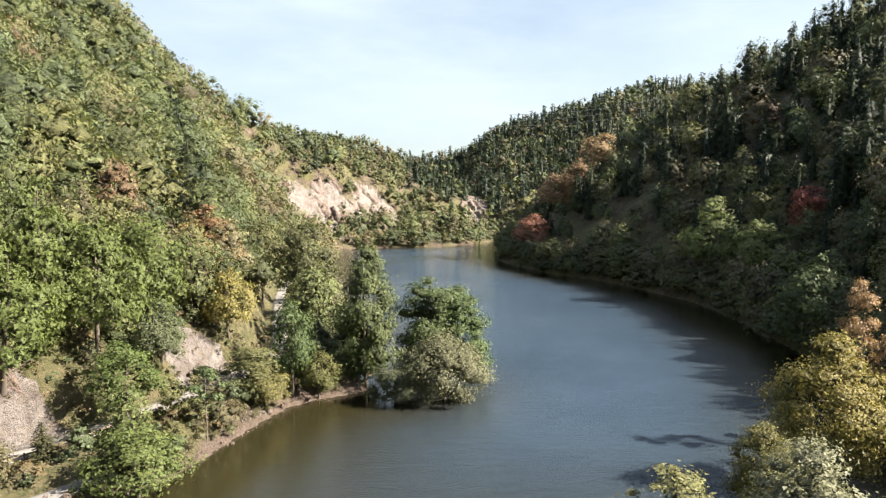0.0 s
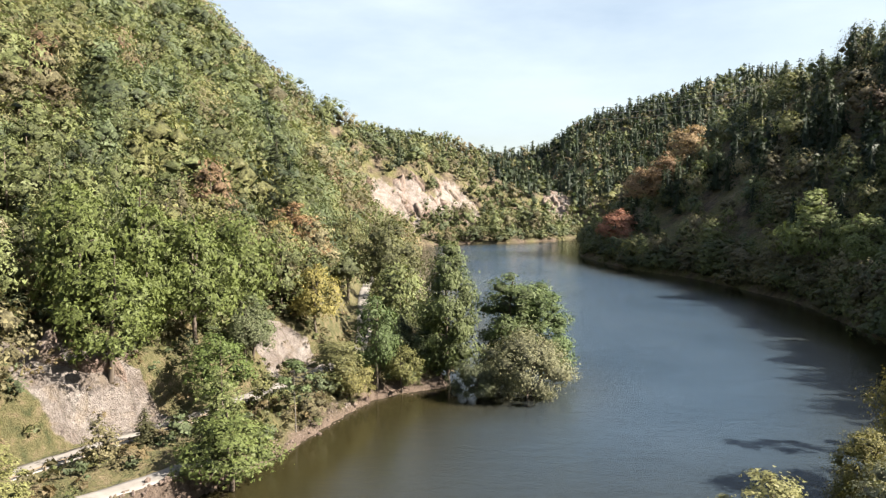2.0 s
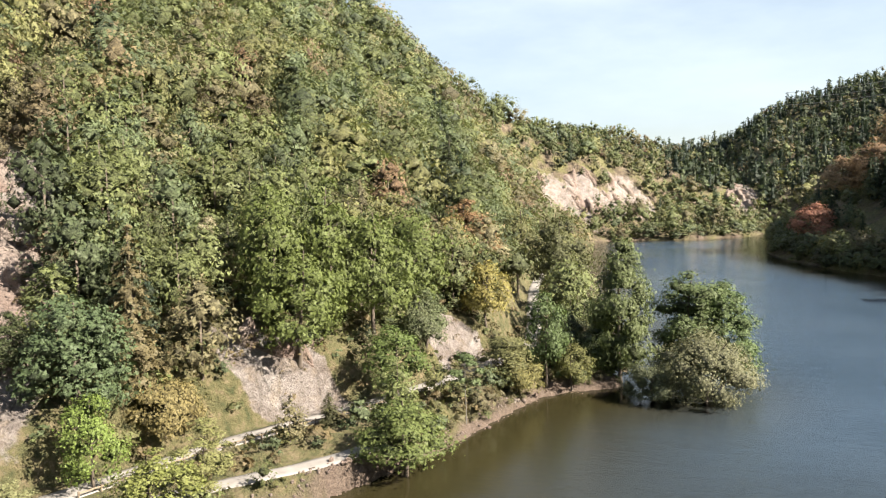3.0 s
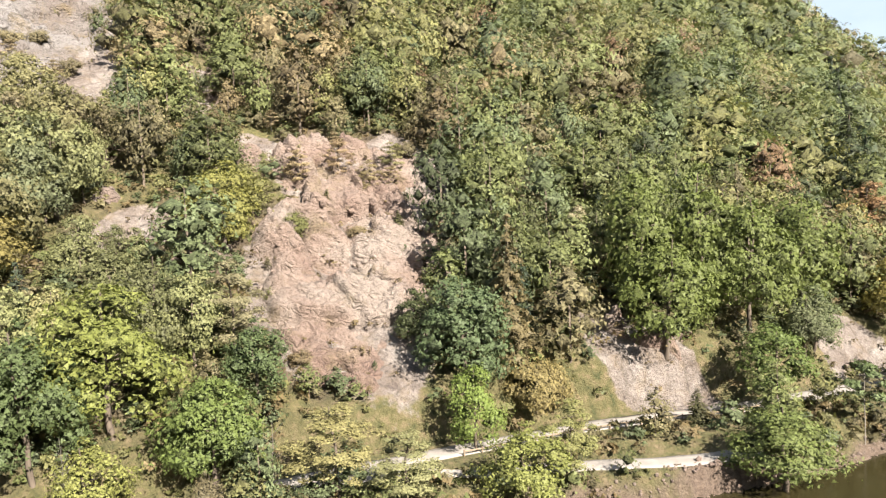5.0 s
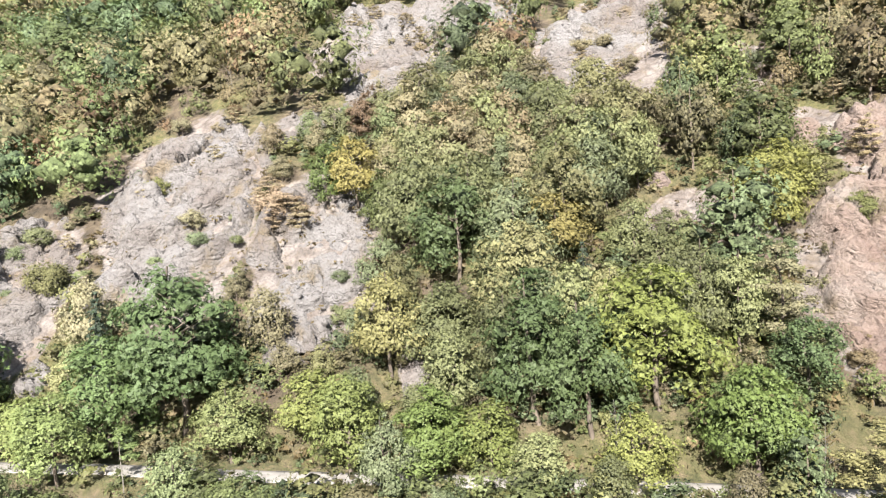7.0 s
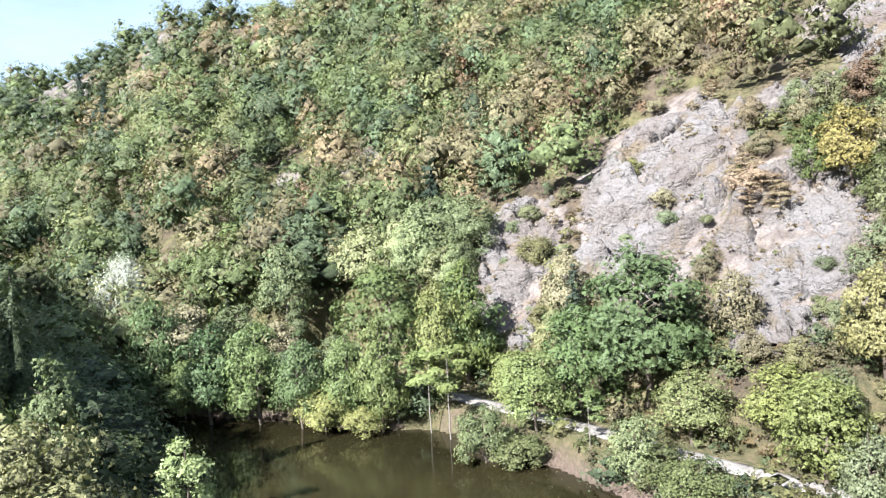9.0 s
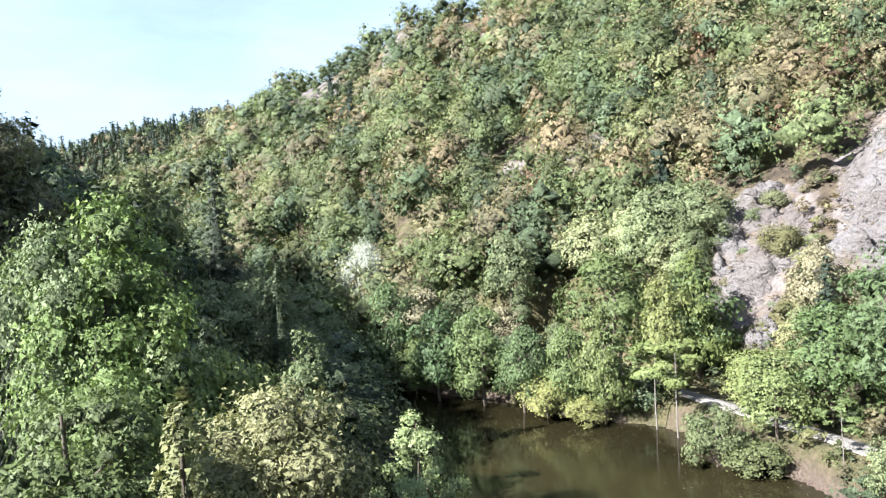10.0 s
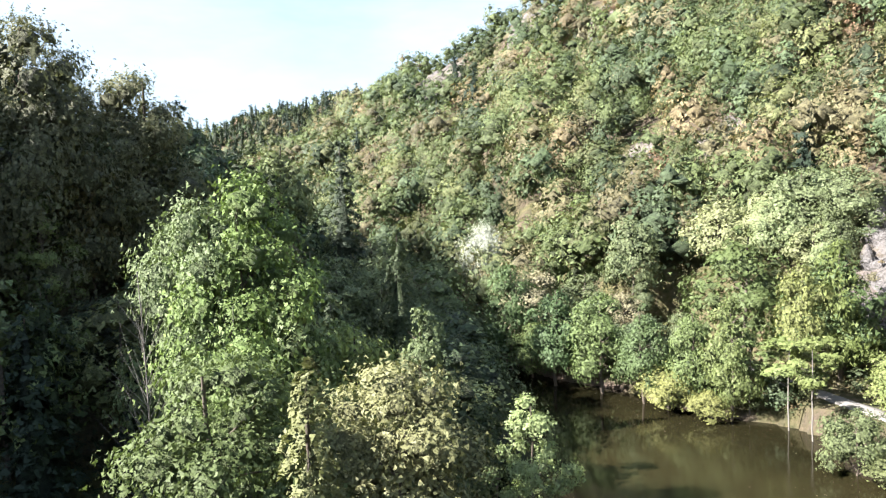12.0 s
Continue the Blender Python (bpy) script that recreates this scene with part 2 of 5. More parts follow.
def stone_material():
    """Weathered rock: pinkish tan low in the north, pale grey to the south and higher up, with joints, lichen and dry grass in its hollows."""
    m, n, l, bsdf = material("jointed_stone")
    co = n.new("ShaderNodeNewGeometry").outputs["Position"]
    wide = noise_node(n, l, 0.07, 4.0, 0.6, co)
    pink = ramp(n, l, wide, [(0.36, (0.190, 0.132, 0.108)), (0.50, (0.235, 0.180, 0.150)), (0.62, (0.265, 0.225, 0.195))])
    grey = ramp(n, l, wide, [(0.36, (0.155, 0.132, 0.119)), (0.50, (0.182, 0.166, 0.155)), (0.62, (0.210, 0.200, 0.194))])
    s = n.new("ShaderNodeSeparateXYZ")
    l.new(co, s.inputs["Vector"])
    south = n.new("ShaderNodeMapRange")
    south.inputs["From Min"].default_value, south.inputs["From Max"].default_value = 90.0, 40.0
    l.new(math_node(n, l, "ADD", s.outputs["Y"], math_node(n, l, "MULTIPLY", math_node(n, l, "ADD", s.outputs["X"], 160.0), 0.8)), south.inputs["Value"])
    tone = mix(n, l, south.outputs["Result"], pink, grey)
    grit = noise_node(n, l, 2.4, 7.0, 0.72, co)
    tone = mix(n, l, 0.8, tone, ramp(n, l, grit, [(0.34, (0.42, 0.40, 0.39)), (0.46, (0.90, 0.89, 0.88)), (0.66, (1.15, 1.15, 1.15))]), "MULTIPLY")
    # joints run aslant, wavering
    tilt = n.new("ShaderNodeMapping")
    tilt.inputs["Rotation"].default_value = (0.6, 0.5, 0.2)
    tilt.inputs["Scale"].default_value = (0.9, 0.4, 1.4)
    waver = n.new("ShaderNodeTexNoise")
    waver.inputs["Scale"].default_value = 0.5
    l.new(co, waver.inputs["Vector"])
    sway = n.new("ShaderNodeVectorMath")
    sway.operation = "MULTIPLY_ADD"
    sway.inputs[1].default_value = (2.6, 2.6, 2.6)
    l.new(waver.outputs["Color"], sway.inputs[0])
    l.new(co, sway.inputs[2])
    l.new(sway.outputs["Vector"], tilt.inputs["Vector"])
    crack = n.new("ShaderNodeTexVoronoi")
    crack.feature = "DISTANCE_TO_EDGE"
    crack.inputs["Scale"].default_value = 0.75
    l.new(tilt.outputs["Vector"], crack.inputs["Vector"])
    gap = math_node(n, l, "ADD", crack.outputs["Distance"], math_node(n, l, "MULTIPLY", noise_node(n, l, 0.35, 3.0, 0.6, co), 0.22))
    tone = mix(n, l, 0.8, tone, ramp(n, l, gap, [(0.09, (0.30, 0.27, 0.25)), (0.135, (1, 1, 1))]), "MULTIPLY")
    turf = ramp(n, l, noise_node(n, l, 0.16, 6.0, 0.66, co), [(0.53, (0, 0, 0)), (0.66, (0.8, 0.8, 0.8))])
    straw = ramp(n, l, noise_node(n, l, 3.0, 4.0, 0.6, co), [(0.35, (0.10, 0.08, 0.045)), (0.6, (0.19, 0.145, 0.09))])
    l.new(mix(n, l, turf, tone, straw), bsdf.inputs["Base Color"])
    bsdf.inputs["Roughness"].default_value = 0.93
    bump(n, l, bsdf, math_node(n, l, "ADD", grit, math_node(n, l, "MULTIPLY", gap, 1.2)), 1.0, 0.7)
    return m


STONE = stone_material()
TIMBER = bark_material("weathered_timber", (0.10, 0.075, 0.05), (0.30, 0.24, 0.17))
WIRE = plain("dull_wire", (0.25, 0.25, 0.25), 0.5, 0.6)

# ---- lie of the land ----
RNG = np.random.default_rng(7)
LATTICE = RNG.random((256, 256))


def value_noise(x, y, size):
    """Smooth noise from -1 to 1 with lumps of that size in metres."""
    x, y = np.asarray(x) / size + 1000.37, np.asarray(y) / size + 1000.71
    i, j = np.floor(x).astype(int), np.floor(y).astype(int)
    u, v = x - i, y - j
    u, v = u * u * (3 - 2 * u), v * v * (3 - 2 * v)
    a, b = LATTICE[i % 256, j % 256], LATTICE[(i + 1) % 256, j % 256]
    c, d = LATTICE[i % 256, (j + 1) % 256], LATTICE[(i + 1) % 256, (j + 1) % 256]
    return 2 * ((a * (1 - u) + b * u) * (1 - v) + (c * (1 - u) + d * u) * v) - 1


def fbm(x, y, size, octaves=4, gain=0.5):
    total, amp = 0, 1.0
    for k in range(octaves):
        total = total + amp * value_noise(x + 37.1 * k, y - 91.7 * k, size / 2**k)
        amp *= gain
    return total


def smooth(a, b, x):
    t = np.clip((x - a) / (b - a), 0, 1)
    return t * t * (3 - 2 * t)



def spline(points, step):
    """Evenly spaced places along a smooth curve through the points."""
    p = np.asarray(points, float)
    p = np.vstack([2 * p[0] - p[1], p, 2 * p[-1] - p[-2]])
    out = []
    for a, b, c, d in zip(p[:-3], p[1:-2], p[2:-1], p[3:]):
        for t in np.arange(0, 1, step / max(np.linalg.norm(c - b), step)):
            out.append(0.5 * (2 * b + (c - a) * t + (2 * a - 5 * b + 4 * c - d) * t * t + (3 * b - a - 3 * c + d) * t**3))
    return np.array(out + [p[-2]])


# shore of the lake: the sunny bank from south to north, then back along the shaded one
SUNNY_SHORE = [(-57, -138), (-59, -129), (-59, -119), (-60, -103), (-65, -94), (-67, -81), (-70, -73), (-74, -66), (-73, -56),
               (-70, -45), (-63, -26), (-56, -6), (-51, 14), (-45, 34), (-40, 49), (-36, 60), (-33, 67), (-29, 78), (-23, 101),
               (-18, 106), (-12, 111), (-16, 122), (-29, 170), (-44, 250), (-56, 330), (-70, 405), (-74, 450)]
FAR_SHORE = [(-60, 468), (-33, 486), (-9, 490), (24, 524), (42, 560), (58, 556), (44, 500), (34, 430)]
SHADED_SHORE = [(30, 372), (46, 302), (63, 268), (74, 222), (77, 203), (74, 157), (70, 124), (64, 100), (57, 70), (49, 36),
                (37, 0), (20, -26), (0, -46), (-22, -54), (-35, -74), (-45, -98), (-51, -120)]
SHORE = spline(SUNNY_SHORE + FAR_SHORE + SHADED_SHORE, 5.0)


def to_line(x, y, line, closed=False):
    """Distance to a line of points, and how far along it the nearest place lies."""
    best, along, run = np.full(np.shape(x), 1e9), np.zeros(np.shape(x)), 0.0
    pts = np.vstack([line, line[:1]]) if closed else np.asarray(line, float)
    for (ax, ay), (bx, by) in zip(pts[:-1], pts[1:]):
        dx, dy = bx - ax, by - ay
        long = math.hypot(dx, dy)
        t = np.clip(((x - ax) * dx + (y - ay) * dy) / long**2, 0, 1)
        d = np.hypot(x - ax - t * dx, y - ay - t * dy)
        near = d < best
        best, along = np.where(near, d, best), np.where(near, run + t * long, along)
        run += long
    return best, along


def on_water(x, y):
    inside = np.zeros(np.shape(x), bool)
    pts = np.vstack([SHORE, SHORE[:1]])
    for (ax, ay), (bx, by) in zip(pts[:-1], pts[1:]):
        if ay != by:
            inside ^= ((ay > y) != (by > y)) & (x < (bx - ax) * (y - ay) / (by - ay) + ax)
    return inside


# each hillside by bearing from the middle of the valley: where it leaves the shore, where its crest lies, how steeply one looks up at it
SUNNY_BEARING = [-204, -176, -170, -166, -162, -157, -152, -143, -130, -110, -90, -70, -55, -43, -32, -26, -21, -17, -13.7, -12, -10, -8, -4, 0, 6]
SUNNY_FOOT = [160, 155, 152, 150, 148, 148, 122, 112, 98, 72, 64, 62, 63, 66, 70, 76, 86, 96, 108, 135, 330, 455, 492, 525, 570]
SUNNY_CREST = [560, 560, 520, 490, 460, 430, 405, 385, 350, 320, 300, 300, 320, 360, 400, 430, 445, 450, 460, 470, 520, 560, 600, 640, 680]
SUNNY_LOOK = [1, 2, 4.0, 6.9, 9.6, 11.9, 14.4, 15.6, 19.1, 22, 23, 23, 22, 19.5, 15.6, 13.0, 10.5, 9.2, 6.3, 4.0, 3.2, 2.6, 1.5, 0.5, 0]
# from 90 to 160 the hill is unseen, raised to shade the near bank
SHADED_BEARING = [0, 3, 4.5, 9, 13, 18.4, 21, 25, 29, 35, 60, 90, 120, 140, 150, 160, 168, 176, 184, 192, 200, 208]
SHADED_FOOT = [420, 385, 368, 300, 274, 232, 216, 172, 142, 112, 58, 38, 32, 33, 36, 40, 44, 47, 50, 54, 60, 66]
SHADED_CREST = [470, 440, 430, 430, 435, 440, 440, 430, 420, 400, 320, 260, 220, 190, 180, 165, 155, 145, 125, 110, 100, 100]
SHADED_LOOK = [-5, -4.3, -3.8, 0.8, 3.6, 7.6, 8.7, 10.4, 11.7, 14, 20, 26, 30, 30, 29, 21, 7, 4.2, -2, -8, -13, -17]
FAR_BEARING = [-204, -190, -183, -177, -174, -170, -166, -162, -150, -100, -40, -16, -12, -8.4, -3.9, -0.6, 1.7, 4.4, 8.9, 13.4, 18.4, 30, 60, 100, 140, 156]
FAR_LOOK = [4, 5, 5.6, 6.1, 7.3, 8.0, 8.9, 9.7, 10.5, 11, 7, 5.0, 4.7, 4.7, 3.6, 3.1, 4.1, 5.8, 6.8, 8.0, 8.2, 8, 8, 8, 5, 4]


def hillside(bearing, r, at, foot, crest, steep):
    b = np.where(bearing > at[-1], bearing - 360, bearing)
    b = np.where(b < at[0], b + 360, b)
    r0, rc, up = np.interp(b, at, foot), np.interp(b, at, crest), np.interp(b, at, steep)
    top = EYE[2] + rc * np.tan(np.radians(up))
    z = top * np.clip((r - r0) / (rc - r0), -1, 1) - np.clip(r - rc, 0, None) * 0.22
    return np.where((b < at[0]) | (b > at[-1]), -60, z)


ROAD = [(-84, -104), (-82, -88), (-79.5, -71), (-77.5, -59), (-75, -44), (-72.5, -34), (-69.5, -19), (-66.5, -2), (-64, 10), (-60, 28),
        (-55, 45), (-50, 60), (-46, 69), (-42, 76.5), (-37.5, 88), (-33, 101), (-29.5, 113), (-31, 130), (-38, 160), (-47, 200), (-57, 260), (-68, 330)]
TRACK = [(-59, 30), (-52, 42), (-45, 52.5), (-40.5, 58), (-36.5, 63.5), (-34, 69)]
# bare rock: x, y, half length along the slope's contour, half length up the slope
ROCKS = [(-51.2, 76.8, 8.2, 3.8), (-37, 104, 3.7, 3.7), (-80, 48.8, 11.0, 17.0), (-96, 63, 13.0, 8.2), (-99, 26, 4.6, 5.6), (-108, 49, 4.4, 6.5), (-91, 34, 4.8, 4.2), (-80, 61, 4.9, 7.6), (-166, -20, 15.4, 29.5), (-183, 1, 13.9, 22.3), (-150, 26, 13.9, 23.7), (-172, 38, 10.4, 13.7), (-127, 51, 3.1, 7.3), (-119, -51, 12.7, 25.0), (-101, -25, 10.6, 13.9), (-91, -24, 6.1, 5.3), (-106, -71, 9.9, 12.9), (-94, -65, 6.6, 4.5), (-132, -35, 10.1, 6.4), (-150, 22, 8.8, 13.2), (-84, -8, 2.1, 5.5), (-127, -132, 10.5, 4.7)]
ROCKS += [(-126, -137, 11.4, 4.7), (-146, -368, 16.3, 26.5), (-158, -324, 8.9, 20.7), (-185, -334, 14.4, 6.7), (-194, -282, 5.7, 33.0), (-85, -132, 2.8, 5.7), (-111, -150, 4.5, 11.0), (-92, 478, 22.0, 13.0), (-74, 500, 20.0, 11.0), (-51, 530, 17.3, 24.1), (28, 623, 10.1, 40)]


def rockiness(x, y):
    mask = np.zeros(np.shape(x))
    wob_x, wob_y = 4 * fbm(x, y, 14, 3), 4 * fbm(x + 300, y, 14, 3)
    for cx, cy, across, up in ROCKS:
        a = math.atan2(cy, cx)
        u = (x + wob_x - cx) * math.cos(a) + (y + wob_y - cy) * math.sin(a)
        v = -(x + wob_x - cx) * math.sin(a) + (y + wob_y - cy) * math.cos(a)
        mask = np.maximum(mask, smooth(1.25, 0.75, np.hypot(u / up, v / across)))
    return mask


def land(x, y, detail=True):
    """Height of the ground."""
    x, y = np.asarray(x, float), np.asarray(y, float)
    r = np.hypot(x, y) + 1e-6
    bearing = np.degrees(np.arctan2(x, y))
    d, _ = to_line(x, y, SHORE, True)
    wet = on_water(x, y)
    sunny = hillside(bearing, r, SUNNY_BEARING, SUNNY_FOOT, SUNNY_CREST, SUNNY_LOOK)
    shaded = hillside(bearing, r, SHADED_BEARING, SHADED_FOOT, SHADED_CREST, SHADED_LOOK)
    b = np.where(bearing > 156, bearing - 360, bearing)
    far_top = EYE[2] + 900 * np.tan(np.radians(np.interp(b, FAR_BEARING, FAR_LOOK)))
    far = far_top - np.abs(r - 900) * np.where(r < 900, 0.36, 0.15)
    rough = fbm(x, y, 46, 4) * np.clip(r / 60, 1, 6) * 1.5 * smooth(18, 60, d)
    hill = np.maximum(np.maximum(sunny, shaded), np.maximum(far, 2)) + rough
    west = sunny >= shaded
    terrace = smooth(0, 5, d) * 3.1 + 0.5
    rise = np.where(west, np.minimum(hill + 2, terrace + np.clip(d - 12.0, 0, None) * 1.25), np.minimum(hill + 1, 0.4 + d * 0.75))
    road, _ = to_line(x, y, ROAD)
    track, _ = to_line(x, y, TRACK)
    flat = smooth(5.5, 2.6, road)
    rise = rise * (1 - flat) + 3.6 * flat
    flat = smooth(4.0, 1.8, track) * (1 - flat)
    rise = rise * (1 - flat) + 2.7 * flat
    if detail:
        rock = rockiness(x, y)
        lean = fbm(x, y, 22, 2) * 6
        ridged = lambda size, k: 1 - 2 * np.abs(value_noise(x * 0.9 + y * 0.35 + lean + k, y * 0.75 - x * 0.3 + k, size))
        crag = ridged(11, 0) * 1.9 + ridged(5, 50) * 1.0 + ridged(2.4, 90) * 0.55 + value_noise(x, y, 1.2) * 0.3
        tread = rise * 0.2 + fbm(x, y, 17, 3) * 0.8
        ledge = (smooth(0.15, 0.75, tread % 1) - tread % 1) * 3.6
        rise = rise + rock * (crag * 0.25 + ledge * 0.25 - 0.9) * smooth(3.2, 7, road)
        rise = rise + fbm(x, y, 5, 3) * 0.22 * smooth(3, 6, np.minimum(road, track)) * smooth(1, 6, d)
    return np.where(wet, -0.3 - np.minimum(d * 0.3, 7), np.maximum(rise, 0.12))


# ---- ground, water, road ----
def mesh_from(name, verts, faces, mat, shade=False):
    """A mesh from arrays of corners and of triangles or quads."""
    me = bpy.data.meshes.new(name)
    verts, faces = np.asarray(verts, np.float32), np.asarray(faces, np.int32)
    k = faces.shape[1]
    me.vertices.add(len(verts))
    me.vertices.foreach_set("co", verts.ravel())
    me.loops.add(faces.size)
    me.loops.foreach_set("vertex_index", faces.ravel())
    me.polygons.add(len(faces))
    me.polygons.foreach_set("loop_start", np.arange(len(faces), dtype=np.int32) * k)
    if shade:
        me.polygons.foreach_set("use_smooth", np.ones(len(faces), bool))
    me.materials.append(mat)
    me.update(calc_edges=True)
    return me


def float_layer(me, name, values):
    a = me.attributes.new(name, "FLOAT", "POINT")
    a.data.foreach_set("value", np.asarray(values, np.float32))


bearings = np.radians(np.concatenate([np.arange(-198, 40, 0.52), np.arange(40, 162, 2.0)]))
ranges = np.concatenate([np.arange(0, 40, 4), np.arange(40, 150, 1.0), 150 * 1.0105 ** np.arange(0, 51), 255 * 1.024 ** np.arange(0, 63), 1120 * 1.07 ** np.arange(1, 20)])
gb, gr = np.meshgrid(bearings, ranges, indexing="ij")
gx, gy = (gr * np.sin(gb)).ravel(), (gr * np.cos(gb)).ravel()
gz = land(gx, gy)
nb, nr = len(bearings), len(ranges)
ii, jj = np.meshgrid(np.arange(nb), np.arange(nr - 1), indexing="ij")
i2 = (ii + 1) % nb
quads = np.stack([ii * nr + jj, ii * nr + jj + 1, i2 * nr + jj + 1, i2 * nr + jj], -1).reshape(-1, 4)
me = mesh_from("ground", np.stack([gx, gy, gz], -1), quads, GROUND, True)
bare_rock = rockiness(gx, gy)
me.polygons.foreach_set("use_smooth", bare_rock[quads].mean(1) < 0.3)
shore_d = to_line(gx, gy, SHORE, True)[0]
road_d = np.minimum(to_line(gx, gy, ROAD)[0], to_line(gx, gy, TRACK)[0])
float_layer(me, "rock", bare_rock)
float_layer(me, "verge", smooth(11, 5, road_d + 3 * fbm(gx, gy, 6, 3)))
float_layer(me, "beach", smooth(1.7, 0.6, shore_d + 1.2 * fbm(gx, gy, 7, 3)) * (gx < 20))
tagged(new("ground", me), "steep valley sides of leaf litter, dry grass and pinkish rock", "hillside", kind="structure")

bm = bmesh.new()
bmesh.ops.create_grid(bm, x_segments=40, y_segments=120, size=1)
for v in bm.verts:
    v.co = (v.co.x * 110 - 5, v.co.y * 400 + 230, 0)
me = bpy.data.meshes.new("water")
bm.to_mesh(me)
bm.free()
me.materials.append(WATER)
water_at = np.array([v.co[:2] for v in me.vertices])
# deep: offshore and northward, where the reflected sky blue is put into the colour
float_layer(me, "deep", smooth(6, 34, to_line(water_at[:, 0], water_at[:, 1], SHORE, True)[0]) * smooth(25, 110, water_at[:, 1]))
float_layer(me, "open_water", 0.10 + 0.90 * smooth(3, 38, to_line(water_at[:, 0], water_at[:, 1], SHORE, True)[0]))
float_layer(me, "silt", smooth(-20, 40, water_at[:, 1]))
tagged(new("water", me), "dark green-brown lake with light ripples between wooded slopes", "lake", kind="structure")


def ribbon(name, line, width, lift, mat):
    """A paved strip with a crowned surface and worn, uneven edges."""
    c = spline(line, 1.2)
    way = np.gradient(c, axis=0)
    side = np.stack([-way[:, 1], way[:, 0]], -1) / np.linalg.norm(way, axis=1)[:, None]
    verts, faces = [], []
    rows = np.array([-1.0, -0.96, -0.5, 0.0, 0.5, 0.96, 1.0])
    for k, (p, s) in enumerate(zip(c, side)):
        for u in rows:
            q = p + s * u * (width / 2 + 0.16 * value_noise(p[0] * 3 + u * 40, p[1] * 3, 2.5))
            z = float(land(*p, False)) + lift - (0.14 if abs(u) == 1 else 0.03 * u * u)
            verts.append((q[0], q[1], z))
        if k:
            for j in range(len(rows) - 1):
                a = (k - 1) * len(rows) + j
                faces.append((a, a + 1, a + 1 + len(rows), a + len(rows)))
    return mesh_from(name, verts, faces, mat, True)


tagged(new("road", ribbon("road", ROAD, 3.0, 0.13, ASPHALT)), "narrow pale asphalt lane along the wooded lake bank", "road", kind="structure")
tagged(new("track", ribbon("track", TRACK, 2.6, 0.11, ASPHALT)), "pale gravel track from the lane down to the shore", "track", kind="structure")


# ---- trees ----
def unit(v):
    return v / (np.linalg.norm(v, axis=-1, keepdims=True) + 1e-9)


def leaf_tris(rng, at, facing, size):
    """One pointed leaf spray (a triangle) at each place."""
    n = len(at)
    side = unit(np.cross(facing, rng.normal(size=(n, 3))))
    along = np.cross(facing, side)
    s = (size * rng.uniform(0.6, 1.4, n))[:, None]
    return np.stack([at - side * s * 0.55 - along * s * 0.4, at + side * s * 0.55 - along * s * 0.35, at + along * s * 0.75 + facing * s * 0.12], 1)


def joined(pieces):
    verts, faces, n = [], [], 0
    for v, f in pieces:
        verts.append(v)
        faces.append(f + n)
        n += len(v)
    return np.concatenate(verts), np.concatenate(faces)


ICO = np.array([(0, 0, 1), (0.894, 0, 0.447), (0.276, 0.851, 0.447), (-0.724, 0.526, 0.447), (-0.724, -0.526, 0.447), (0.276, -0.851, 0.447),
                (0.724, 0.526, -0.447), (-0.276, 0.851, -0.447), (-0.894, 0, -0.447), (-0.276, -0.851, -0.447), (0.724, -0.526, -0.447), (0, 0, -1)])
ICO_FACES = np.array([(0, 1, 2), (0, 2, 3), (0, 3, 4), (0, 4, 5), (0, 5, 1), (1, 6, 2), (2, 7, 3), (3, 8, 4), (4, 9, 5), (5, 10, 1),
                      (6, 7, 2), (7, 8, 3), (8, 9, 4), (9, 10, 5), (10, 6, 1), (11, 7, 6), (11, 8, 7), (11, 9, 8), (11, 10, 9), (11, 6, 10)])
OCT = np.array([(0, 0, 1), (1, 0, 0), (0, 1, 0), (-1, 0, 0), (0, -1, 0), (0, 0, -1)], float)
OCT_FACES = np.array([(0, 1, 2), (0, 2, 3), (0, 3, 4), (0, 4, 1), (5, 2, 1), (5, 3, 2), (5, 4, 3), (5, 1, 4)])


